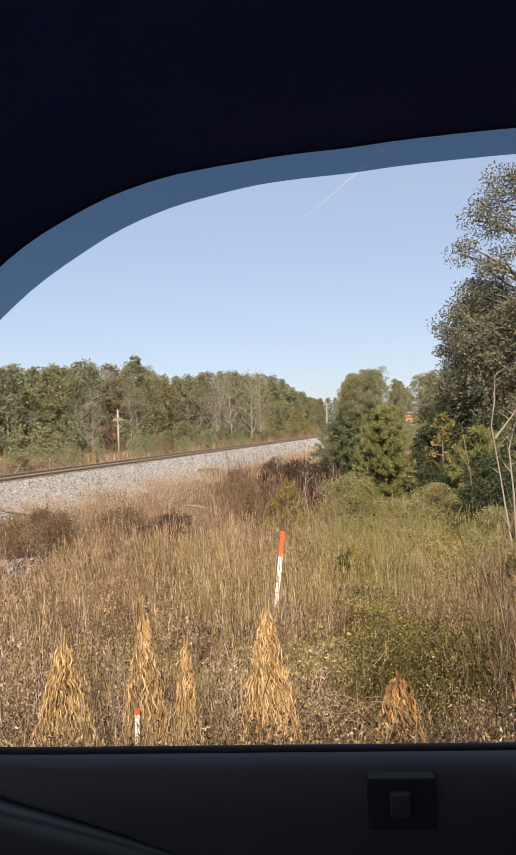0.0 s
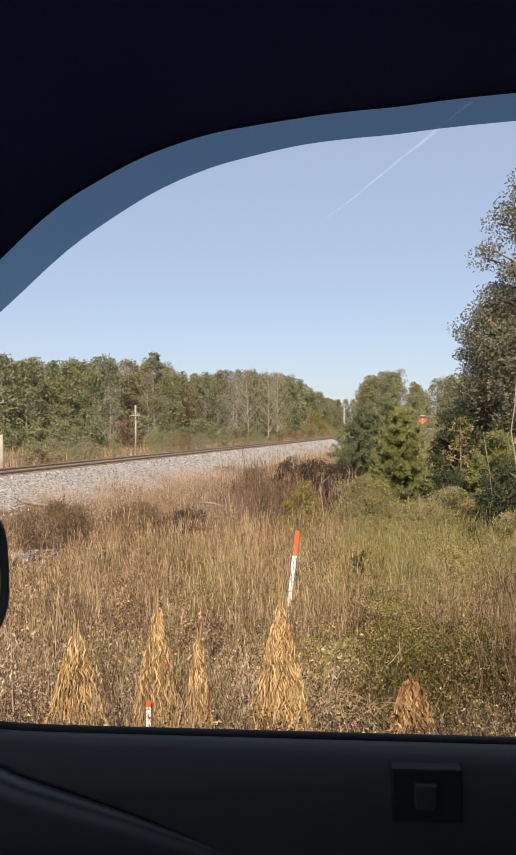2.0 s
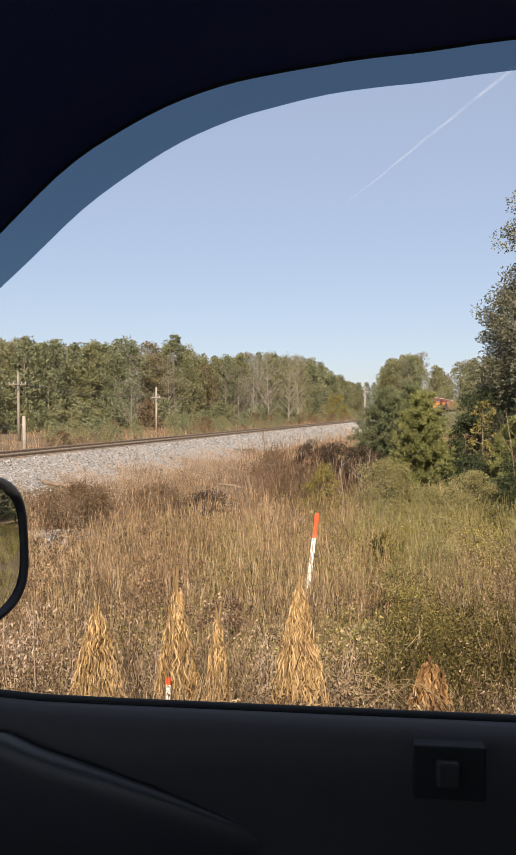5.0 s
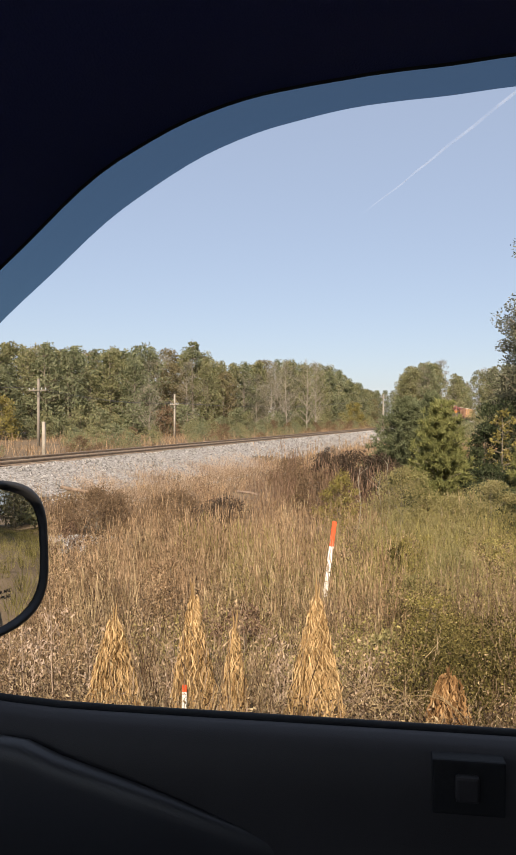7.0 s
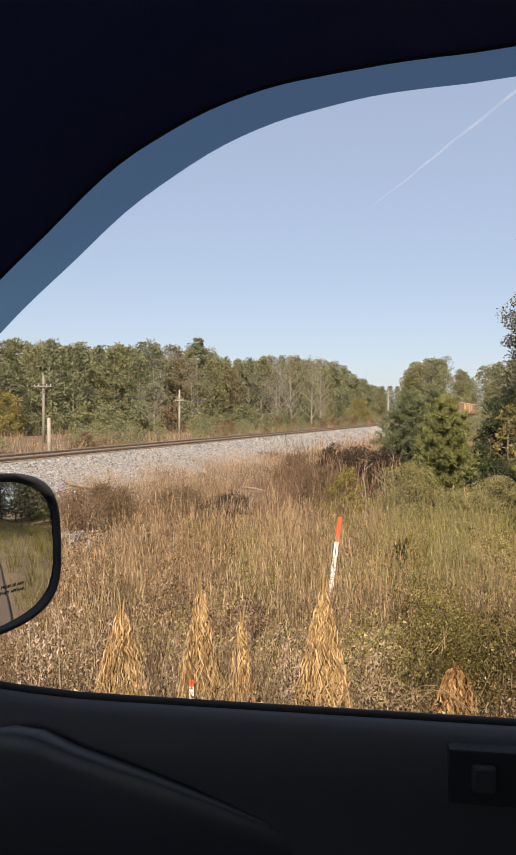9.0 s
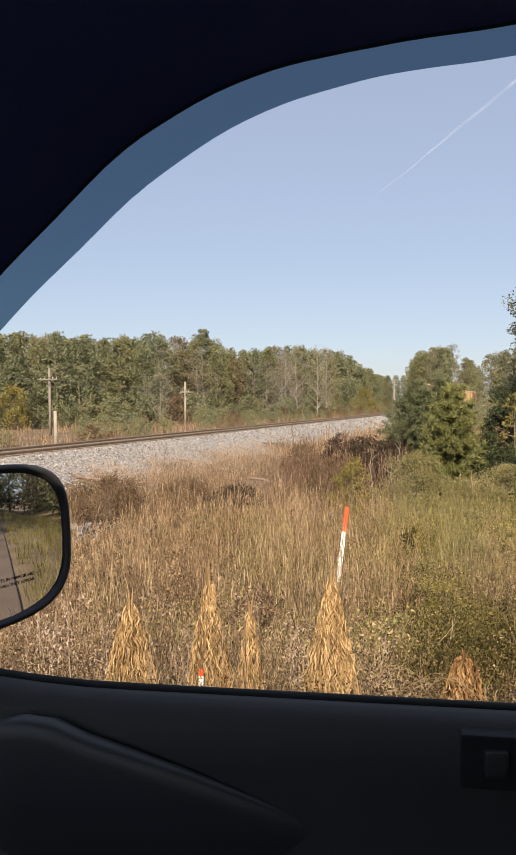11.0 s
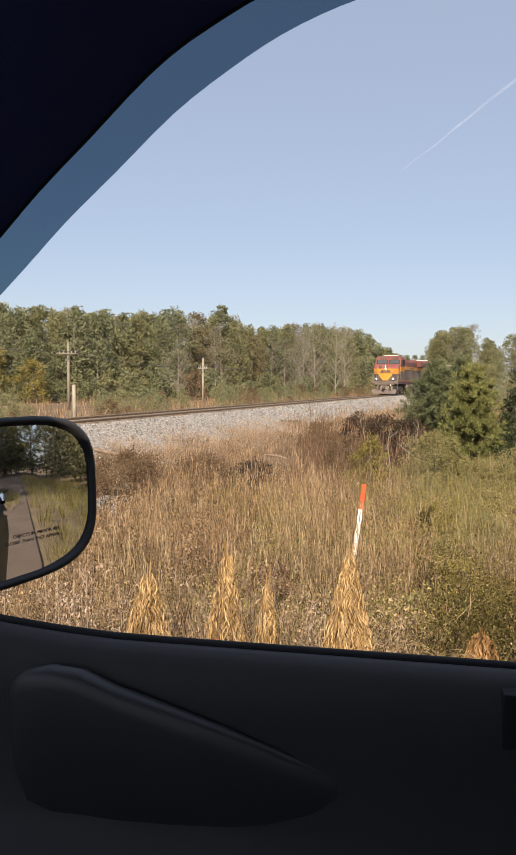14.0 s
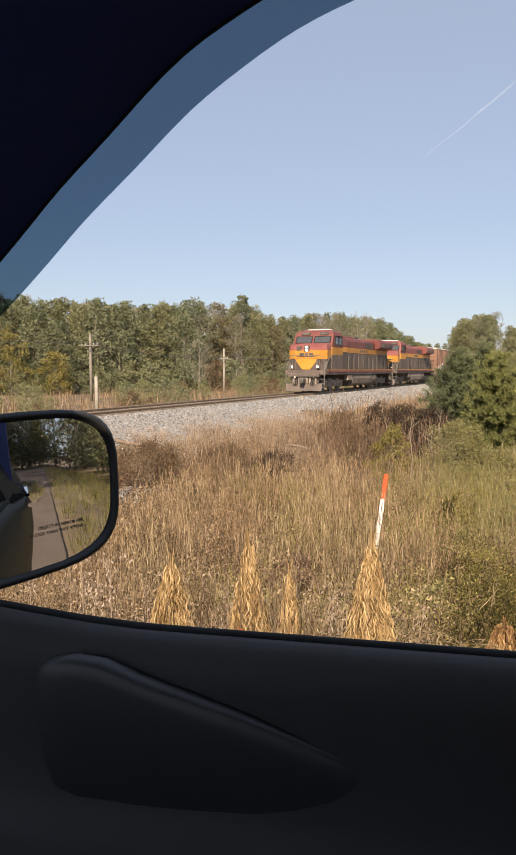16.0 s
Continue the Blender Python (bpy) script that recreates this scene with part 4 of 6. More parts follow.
            protos[k].matrix_basis = Matrix.Translation((x, y, float(ground_z(x, y))))
        else:
            plant_copy(protos[k], x, y, float(ground_z(x, y)), random.uniform(1.1, 1.6))


build_woods()
build_verge_trees()


# ---- weeds of the ditch ----
def scatter(n, y0, y1, power=1.0, wide=(-0.74, 0.50), edge=5.0, hollow=True):
    y = y0 + (y1 - y0) * RNG.random(n) ** power
    x = (wide[0] + (wide[1] - wide[0]) * RNG.random(n)) * y + RNG.uniform(-1.2, 1.2, n)
    keep = off_track(x, y) > edge + 0.7 * np.sin(y * 0.9) + RNG.normal(0, 0.4, n)
    keep &= ((x + 6.2) / 1.5) ** 2 + ((y - 15.6) / 1.6) ** 2 > 1          # the bare gravel patch
    keep &= ~((np.abs(x / y + 0.033) < 0.012) & (y > 9.6) & (y < 11.4))       # round the tall stake
    keep &= ~((np.abs(x / y + 0.397) < 0.032) & (y > 11.6) & (y < 17.2) & (RNG.random(n) < 0.88))
    if hollow:
        keep &= ((x - 0.54) / 0.30) ** 2 + ((y - 3.45) / 0.75) ** 2 > RNG.random(n) * 1.6   # the shaded hollow at the road's edge
    keep &= ((x + 3.6) / 1.3) ** 2 + ((y - 26.0) / 1.6) ** 2 > RNG.random(n) * 1.4   # the bare dirt
    x, y = x[keep], y[keep]
    return np.stack([x, y, ground_z(x, y)], 1)


def tufts(p, each, spread):
    """Tussocks: places gathered round every each-th one; gives the places and the way each leans from its tussock's heart."""
    c = p[::each]
    d = RNG.normal(0, 1, (len(c) * each, 2)) * spread
    q = np.repeat(c, each, 0)
    q = np.stack([q[:, 0] + d[:, 0], q[:, 1] + d[:, 1], q[:, 2]], 1)
    q[:, 2] = ground_z(q[:, 0], q[:, 1])
    return q, d / spread, np.repeat(RNG.uniform(0.55, 1.3, len(c)), each)


def patchy(p, scale, seed):
    return np.array([noise.noise((a * scale, b * scale, seed)) for a, b in p[:, :2]])


def field_blades(name, p, hmin, hmax, w, matname, label, leanby=0.25, plume=0.0, segs=3):
    p, out, grow = tufts(p, 16, 0.05 + 0.004 * float(np.mean(p[:, 1])))
    n = len(p)
    h = RNG.uniform(hmin, hmax, n) * grow * (0.6 + 0.8 * np.clip(patchy(p, 0.6, 11.0) + 0.5, 0, 1))
    lean = (RNG.normal(0, leanby * 0.6, (n, 2)) + out * leanby * 0.7) * h[:, None]
    pieces = [blades(p, h, w * RNG.uniform(0.6, 1.4, n), lean, segs)]
    if plume:
        k = RNG.random(n) < plume
        tip = p[k] + np.stack([lean[k, 0] * 0.8, lean[k, 1] * 0.8, h[k] * 0.86], 1)
        for j in range(3):
            ax = np.stack([lean[k, 0] * 0.6, lean[k, 1] * 0.6, h[k]], 1) + RNG.normal(0, 0.16, (k.sum(), 3)) * h[k][:, None]
            pieces.append(leaves(tip - ax * 0.06 * j, 0.16 * h[k], w * 1.7, ax))
    v, f = joined(pieces)
    return tagged(sheet(name, v, f, M[matname]), label, "grass", kind="stuff")


def flecks(name, p, hmin, hmax, size, matname, label, each=1):
    """Small leaves and seed heads floating on unseen stems between the blades."""
    p = np.repeat(p, each, 0)
    n = len(p)
    z = RNG.uniform(hmin, hmax, n) * RNG.random(n) ** 0.6
    pos = p + np.stack([RNG.normal(0, 0.10, n), RNG.normal(0, 0.10, n), z], 1)
    ax = RNG.normal(size=(n, 3)) * np.array([0.7, 0.7, 1.0]) + np.array([0, 0, 0.4])
    v, f = leaves(pos, size * RNG.uniform(0.6, 1.6, n), size * RNG.uniform(0.25, 0.5, n), ax, 0.3)
    return tagged(sheet(name, v, f, M[matname]), label, "weeds", kind="stuff")


def bushy(p, hmin, hmax, size, matname, label, k):
    """Bushy weeds: each a little cloud of leaves and seed heads on a few thin stems."""
    n = len(p)
    h = RNG.uniform(hmin, hmax, n)
    c = cloudlet(n * k, 1.7) * np.repeat(np.stack([h * 0.17, h * 0.17, h * 0.28], 1), k, 0)
    pos = np.repeat(p + np.stack([np.zeros(n), np.zeros(n), h * 0.62], 1), k, 0) + c
    ax = RNG.normal(size=(len(pos), 3)) + np.array([0, 0, 0.5])
    lv = sprays(pos, size * RNG.uniform(0.5, 1.5, len(pos)), size * RNG.uniform(0.4, 0.8, len(pos)), ax)
    b = np.repeat(p, 3, 0)
    sv, sf = blades(b, np.repeat(h, 3) * RNG.uniform(0.7, 1.05, 3 * n), np.full(3 * n, 0.005), RNG.normal(0, 0.12, (3 * n, 2)), 2)
    st = (sv, np.concatenate([sf[:, [0, 1, 2]], sf[:, [0, 2, 3]]]))
    return tagged(sheet("bushy_weeds", *joined([lv, st]), M[matname]), label, "weeds", kind="stuff")


def build_field():
    # far belt
    p = scatter(38000, 12, 42, 1.3)
    g = patchy(p, 0.28, 2.0) + 0.16 * (p[:, 0] + 0.3)
    field_blades("dry_grass", p[g < 0.05], 0.32, 0.72, 0.007, "grass_red", "tall dry reddish-brown grass in the ditch", 0.16, 0.35, 2)
    field_blades("green_grass", p[g >= 0.05], 0.32, 0.72, 0.0068, "grass_green", "yellow-green weeds and goldenrod in the ditch", 0.2, 0.35, 2)
    flecks("dry_weeds", p[g < 0.05], 0.15, 0.78, 0.042, "weed_leaf", "brown withered weeds in the ditch", 2)
    flecks("green_weeds", p[g >= 0.05], 0.1, 0.8, 0.045, "grass_green", "yellow-green leafy weeds in the ditch", 2)
    p = scatter(16000, 38, 90, 1.2, (-0.16, 0.22))
    field_blades("dry_grass", p, 0.5, 1.1, 0.022, "grass_red", "tall dry reddish-brown grass along the bank", 0.16, 0.3, 2)
    n = 15000
    s_, n_ = RNG.uniform(15, 150, n), -5.0 - 32 * RNG.random(n) ** 1.4
    x, y = TX + TDIR.x * s_ + math.cos(TA) * n_, TDIR.y * s_ - math.sin(TA) * n_
    field_blades("rough_grass", np.stack([x, y, ground_z(x, y)], 1), 0.4, 0.95, 0.03, "grass_red", "rough dry grass beyond the track", 0.25, 0.0, 1)
    # low fringe at the foot of the ballast
    q = scatter(30000, 14, 75, 1.0, (-0.62, 0.16), 4.3)
    q = q[off_track(q[:, 0], q[:, 1]) < 9.0]
    field_blades("low_grass", q, 0.2, 0.55, 0.010, "brush", "low dry grass at the foot of the ballast", 0.3, 0.3, 2)
    # soft bleached grass where the bank meets the ballast
    n = 12500
    y = RNG.uniform(22.5, 40, n)
    x = TX + 0.2216 * y + RNG.normal(4.9, 0.75, n)
    field_blades("soft_grass", np.stack([x, y, ground_z(x, y)], 1), 0.12, 0.34, 0.009, "grass_pale", "low soft bleached grass on the bank", 0.4, 0.2, 2)
    # middle belt
    p = scatter(22000, 5.2, 13, 1.1)
    g = patchy(p, 0.5, 5.0) + 0.27 * np.tanh(p[:, 0] * 0.6 + 1.0) + 0.03 * (9 - p[:, 1])
    field_blades("dry_grass", p[g < 0.05], 0.22, 0.56, 0.0042, "grass_red", "dry reddish-brown grass in the ditch", 0.2, 0.3, 2)
    field_blades("green_grass", p[g >= 0.05], 0.22, 0.54, 0.0042, "grass_green", "yellow-green weeds in the ditch", 0.24, 0.3, 2)
    bushy(scatter(4600, 4.8, 15, 1.0), 0.3, 0.75, 0.030, "weed_leaf", "brown withered bushy weeds in the ditch", 30)
    # dark weeds whose colour stands in for shadowed gaps in the grass
    bushy(scatter(1700, 4.8, 16, 1.0), 0.25, 0.7, 0.028, "leaf_dead_shade", "withered weeds coloured as the shade between the grass", 30)
    q = scatter(3600, 5.0, 16, 1.0)
    bushy(q[patchy(q, 0.5, 5.0) + 0.2 * q[:, 0] > -0.05], 0.3, 0.78, 0.030, "grass_green", "yellow-green bushy weeds in the ditch", 30)
    q = scatter(1800, 5.0, 18, 1.0)
    bushy(q[patchy(q, 0.6, 8.0) + 0.1 * q[:, 0] > 0], 0.3, 0.65, 0.022, "shrub_leaf", "dark green bushy weeds in the ditch", 30)
    flecks("dry_weeds", p[(g < 0.15)][::2], 0.1, 0.62, 0.030, "weed_leaf", "fine brown seed heads among the grass", 2)
    flecks("green_weeds", p[g >= 0.05][::2], 0.1, 0.62, 0.030, "leaf_pale", "olive seed heads among the weeds", 2)
    q = scatter(3600, 8, 15, 1.0, (-0.46, 0.0))
    field_blades("plume_grass", q, 0.6, 1.0, 0.005, "grass_red", "tall dry stalks with pale feathery tips", 0.10, 0.95)
    q = scatter(4500, 6, 17, 1.1)
    field_blades("straw_grass", q, 0.45, 0.95, 0.005, "grass_tan", "pale straw stalks with seed heads", 0.12, 0.9)
    # near belt
    p = scatter(22000, 1.7, 6, 0.8, (-0.85, 0.55))
    field_blades("dry_grass", p, 0.12, 0.46, 0.0032, "grass_tan", "dry tan grass at the edge of the road", 0.4, 0.1, 2)
    flecks("dry_weeds", p[::2], 0.05, 0.5, 0.016, "stalk", "brown withered weeds at the edge of the road", 3)
    field_blades("brown_stalks", scatter(7000, 2.6, 9, 0.9, (-0.85, 0.55)), 0.35, 0.75, 0.0028, "stalk", "thin brown weed stalks", 0.18, 0.3)
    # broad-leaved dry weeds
    # these darken the near gaps and the hollow: shade by leaf colour
    bushy(scatter(2600, 2.3, 6.5, 1.0, (-0.85, 0.55), hollow=False), 0.22, 0.46, 0.020, "leaf_dead_shade", "withered weeds in shade colour at the edge of the road", 34)
    bushy(scatter(650, 2.3, 6.5, 1.0, (-0.85, 0.55)), 0.25, 0.6, 0.018, "grass_tan", "tan seed heads on withered weeds at the edge of the road", 34)
    for lo, hi, n, size, hmax in ((2.2, 6.5, 900, 0.026, 0.54),):
        p = scatter(n, lo, hi, 1.0, (-0.85, 0.55))
        h = RNG.uniform(0.35, hmax, len(p))
        k = 34
        lift = RNG.random((len(p), k)) ** 0.8
        pos = np.repeat(p, k, 0) + np.stack([RNG.normal(0, 0.075, len(p) * k), RNG.normal(0, 0.075, len(p) * k), (lift * h[:, None]).ravel()], 1)
        ax = RNG.normal(size=(len(pos), 3)) + np.array([0, 0, -0.5])
        v, f = leaves(pos, size * RNG.uniform(0.5, 1.3, len(pos)), size * 0.42, ax, 0.35)
        tagged(sheet("dry_weeds", v, f, M["stalk"]), "withered broad-leaved weeds with curled brown leaves", "weeds", kind="stuff")
    # dark leafy brambles in the hollow
    for cx, cy, r, n in ((1.25, 5.2, 0.75, 11000), (1.9, 7.4, 1.0, 7000), (0.9, 8.4, 0.6, 2500), (0.6, 4.6, 0.4, 2500), (0.95, 5.9, 0.6, 5000), (1.0, 6.8, 0.7, 5000)):
        d = cloudlet(n, 1.7) * np.array([r * 0.55, r * 0.55, 0.30])
        pos = np.array([cx, cy, float(ground_z(cx, cy)) + 0.42]) + d
        pos[:, 2] = np.maximum(pos[:, 2], ground_z(pos[:, 0], pos[:, 1]) + 0.03)
        v, f = leaves(pos, 0.025 * RNG.uniform(0.6, 1.4, n), 0.015)
        v2, f2 = blades(pos[:300] * np.array([1, 1, 0]) + np.array([0, 0, 1]) * (ground_z(pos[:300, 0], pos[:300, 1]))[:, None], RNG.uniform(0.3, 0.8, 300), np.full(300, 0.006), RNG.normal(0, 0.2, (300, 2)))
        tagged(sheet("bramble", *joined([(v, f), (v2, f2)]), M["shrub_leaf"]), "dark leafy bramble thicket among the weeds", "bramble", kind="stuff")
    # tall red-brown stalks at the right of the hollow
    q = np.stack([RNG.uniform(1.25, 3.4, 4800), RNG.uniform(3.4, 8.5, 4800), np.zeros(4800)], 1)
    q[:, 2] = ground_z(q[:, 0], q[:, 1])
    field_blades("red_stalks", q, 0.7, 1.2, 0.0030, "stalk", "tall red-brown weed stalks", 0.22, 0.6)
    # spikes of goldenrod gone to seed, and reddish stalks round the dark thicket
    q = np.stack([RNG.normal(0.19, 0.10, 1500), RNG.uniform(9.0, 16.5, 1500), np.zeros(1500)], 1)
    q[:, 0] *= q[:, 1]
    q[:, 2] = ground_z(q[:, 0], q[:, 1])
    field_blades("goldenrod_spikes", q, 0.5, 0.95, 0.0055, "leaf_pale", "yellow-olive goldenrod spikes among the weeds", 0.10, 0.95)
    q = np.stack([RNG.uniform(-2.8, 1.3, 2200), RNG.uniform(19.5, 27.0, 2200), np.zeros(2200)], 1)
    q[:, 2] = ground_z(q[:, 0], q[:, 1])
    field_blades("reddish_stalks", q, 0.8, 1.45, 0.009, "brush", "tall reddish-brown stalks on the bank", 0.14, 0.5)
    # single leafy clumps among the grass
    for i in range(34):
        y = random.uniform(6.0, 15.0)
        x = random.uniform(-0.45, 0.42) * y
        if -0.075 < x / y < 0.03 and y < 11.6:           # nothing grows before the tall stake
            continue
        right = x > 0.04 * y
        leaf = random.choice(("leaf_pale", "leaf_yellow", "shrub_leaf", "grass_green") if right else ("leaf_rust", "weed_leaf", "grass_red", "brush"))
        b = broadleaf(random.uniform(0.6, 1.0), random.uniform(0.22, 0.42), 0.15, 1100, 0.032, M[leaf], M["bark"], "weed_clump", clumps=14)
        tagged(b, "leafy green weed clump among the grass" if right else "withered brown weed clump among the grass", "weed", "weed clumps")
        b.matrix_basis = Matrix.Translation((x, y, float(ground_z(x, y)) - 0.02))
    # rounded goldenrod clumps towards the pines
    for i in range(16):
        y = random.uniform(8.5, 16.0)
        x = random.uniform(0.06, 0.40) * y
        leaf = ("leaf_pale", "grass_green", "shrub_leaf", "leaf_pale")[i % 4]
        b = broadleaf(random.uniform(0.75, 1.15), random.uniform(0.4, 0.65), 0.12, 2600, 0.030, M[leaf], M["bark"], "goldenrod", clumps=16)
        tagged(b, "rounded olive-yellow goldenrod clump among the weeds", "weed", "goldenrod clumps")
        b.matrix_basis = Matrix.Translation((x, y, float(ground_z(x, y)) - 0.02))
    # verge behind the car
    n = 20000
    x = 1.5 + 45 * RNG.random(n) ** 1.6
    y = RNG.uniform(1.3, 9, n)
    field_blades("verge_grass", np.stack([x, y, ground_z(x, y)], 1), 0.2, 0.55, 0.010, "grass_green", "yellow-green verge grass beside the road", 0.3, 0.0, 1)


build_field()


# ---- stakes, dry bundles, poles, logs on the verge ----
def build_stake(name, top, foot, w, label, split=0.42):
    """A flat marker stake, orange above and white below."""
    stake = tagged(empty(name), label, "marker stake", "marker stakes")
    top, foot = Vector(top), Vector(foot)
    d = (foot - top).normalized()
    s = Vector((1, 0, 0)) - d * d.x
    s.normalize()
    q = d.cross(s)

    def bar(a, b, k):
        bm = bmesh.new()
        rings = []
        for e, g in ((a, 0.9), (a + 0.008, 1.0), (b, 1.0)):
            c = top + d * e
            rings.append([c + s * (w / 2 * i * g) + q * (w * 0.14 * j * k) for i, j in ((-1, -0.5), (-0.8, -1), (0.8, -1), (1, -0.5), (1, 0.5), (0.8, 1), (-0.8, 1), (-1, 0.5))])
        return loft(bm, rings, caps=True)
    L = (foot - top).length
    part("orange_top", bar(0, L * split, 1.06), M["orange"], stake, "bright orange painted top")
    part("white_shaft", bar(L * split - 0.004, L, 1.0), M["white"], stake, "white painted shaft")


build_stake("marker_stake", (-0.22, 11.5, -0.175), (-0.39, 11.35, -1.55), 0.072, "leaning orange and white marker stake among the weeds", 0.29)
build_stake("marker_stake", (-0.82, 3.60, 0.118), (-0.835, 3.60, -0.6), 0.026, "small orange-tipped white stake among dry stalks", 0.05)


def build_bundle(x, y, top, w, n, matname, label, width=0.0052, dome=0.0):
    """A withered plant: a stem hung all round with curled straps that point down, wider towards the ground."""
    z0 = float(ground_z(x, y)) - 0.02
    thing = tagged(empty("dried_plant"), label, "dried plant", "dried plants")
    bm = bmesh.new()
    h = top - z0
    tube(bm, [(x, y, z0), (x + 0.01, y, z0 + h * 0.5), (x - 0.005, y, z0 + h * 1.06)], [0.014, 0.010, 0.003], 6)
    for i in range(5):
        t = random.uniform(0, 6.28)
        tube(bm, [(x, y, z0 + h * 0.9), (x + 0.02 * math.cos(t), y + 0.02 * math.sin(t), z0 + h * random.uniform(1.02, 1.12))], [0.004, 0.0015], 4)
    part("stem", bm, M[matname], thing)
    f = RNG.random(n) ** 0.75                       # 0 at the top
    t = RNG.uniform(0, 2 * np.pi, n)
    r = w * (0.12 + 0.88 * np.minimum(1, f * 1.35) ** (1 - 0.6 * dome)) * RNG.uniform(0.35, 1.05, n) * 0.5
    L = RNG.uniform(0.09, 0.24, n) * (0.6 + 0.6 * f)
    base = np.stack([x + np.cos(t) * r * 0.9, y + np.sin(t) * r * 0.9, top - f * h * 0.93], 1)
    out = np.stack([np.cos(t), np.sin(t), np.zeros(n)], 1)
    tang = np.stack([-np.sin(t), np.cos(t), np.zeros(n)], 1)
    vs = []
    ph, tw = RNG.uniform(0, 6.28, n), RNG.normal(0, 0.5, n)
    for i in range(5):
        g = i / 4
        c = base + out * ((0.16 * np.sin(g * 2.5) + 0.06 * np.sin(g * 9 + ph)) * L)[:, None] + tang * ((0.09 * np.sin(g * 7 + ph) + tw * 0.24 * g) * L)[:, None]
        c = c + np.array([0, 0, -1.0]) * (g * L)[:, None]
        a = ph + g * 2.2
        side = tang * np.cos(a)[:, None] + out * np.sin(a)[:, None]
        wd = (width * RNG.uniform(0.85, 1.15, n) * (0.45 + 0.9 * np.sin(math.pi * min(0.97, g * 0.9 + 0.1))))[:, None] * 0.5
        vs += [c - side * wd, c + side * wd]
    v = np.stack(vs, 1).reshape(-1, 3)
    q = np.array([[2 * i, 2 * i + 1, 2 * i + 3, 2 * i + 2] for i in range(4)])
    fc = (q[None] + (np.arange(n) * 10)[:, None, None]).reshape(-1, 4)
    tagged(sheet("withered_leaves", v, fc, M[matname], thing), kind="stuff")


build_bundle(-1.26, 3.75, 0.42, 0.44, 3200, "straw", "tall straw-coloured dried plant with drooping curled leaves")
build_bundle(-0.81, 3.76, 0.56, 0.31, 2700, "straw", "tall straw-coloured dried plant with drooping curled leaves")
build_bundle(-0.575, 3.72, 0.41, 0.19, 1100, "straw", "slender straw-coloured dried plant")
build_bundle(-0.145, 3.95, 0.54, 0.38, 3200, "straw", "tall straw-coloured dried plant with drooping curled leaves")
build_bundle(0.62, 4.2, 0.04, 0.30, 1500, "rust_straw", "low domed brown dried plant with curled leaves", 0.011, 1.0)


def build_pole(x, y, top, r, material, arm_z=None, arm=0.8, label="weathered wooden telegraph pole", category="utility pole", tilt=0.0):
    z0 = float(ground_z(x, y)) - 0.3
    pole = tagged(empty("utility_pole"), label, category, "poles along the railway")
    bm = bmesh.new()
    tube(bm, [(x + tilt, y, z0), (x + tilt * 0.5, y, (z0 + top) / 2), (x, y, top - 0.03), (x, y, top)], [r, r * 0.9, r * 0.8, r * 0.65], 10)
    part("shaft", bm, material, pole, smooth=True)
    tips = []
    if arm_z:
        bm = bmesh.new()
        box(bm, x - arm, x + arm, y - r - 0.10, y - r, arm_z - 0.045, arm_z + 0.045, 0.01)
        bar = part("crossarm", bm, material, pole, "wooden crossarm")
        for k in (-0.9, -0.45, 0.45, 0.9):
            bm = bmesh.new()
            tube(bm, [(x + arm * k, y - r - 0.05, arm_z + 0.05), (x + arm * k, y - r - 0.05, arm_z + 0.13), (x + arm * k, y - r - 0.05, arm_z + 0.20)], [0.03, 0.06, 0.035], 8)
            part("insulator", bm, M["insulator"], bar)
            tips.append((x + arm * k, y - r - 0.05, arm_z + 0.17))
        for k in (-1, 1):
            bm = bmesh.new()
            tube(bm, [(x + arm * 0.5 * k, y - r - 0.04, arm_z - 0.05), (x, y - r - 0.02, arm_z - 0.5)], 0.02, 5)
            part("brace", bm, M["steel"], pole)
    return tips


a_tips = build_pole(-25.8, 56.0, 4.47, 0.13, M["old_pole"], 3.5, 0.78, "grey weathered wooden pole with one crossarm")
b_tips = build_pole(-19.8, 78.0, 3.85, 0.12, M["pole"], 2.67, 0.5, "pale wooden pole with a small crossarm")
build_pole(-18.1, 40.0, 1.08, 0.13, M["pole"], None, 0, "short pale wooden post cut off level", "post", 0.04)
c_tips = build_pole(6.9, 160.0, 6.3, 0.17, M["pole"], 5.6, 0.8, "distant wooden pole beside the track")
z_tips = build_pole(-40.0, 30.0, 5.4, 0.14, M["old_pole"], 4.4, 0.78, "grey weathered wooden pole with one crossarm")


def build_wires(name, p, q, sag):
    for a, b in zip(p, q):
        a, b = Vector(a), Vector(b)
        bm = bmesh.new()
        tube(bm, [a.lerp(b, i / 10) - Vector((0, 0, sag * 4 * (i / 10) * (1 - i / 10))) for i in range(11)], 0.014, 4)
        tagged(part(name, bm, M["wire"]), "thin dark overhead wire sagging between the poles", "wire", "overhead wires")


build_wires("overhead_wire", z_tips[1:3], a_tips[1:3], 0.35)
build_wires("overhead_wire", a_tips[1:3], b_tips[1:3], 0.45)
build_wires("overhead_wire", b_tips[1:3], c_tips[1:3], 1.2)


def build_log(pts, r, label):
    bm = bmesh.new()
    tube(bm, pts, [r * 0.8, r, r * 0.9, r * 0.5][:len(pts)], 8)
    tagged(part("log", bm, M["tie"]), label, "log", "dead wood on the bank")


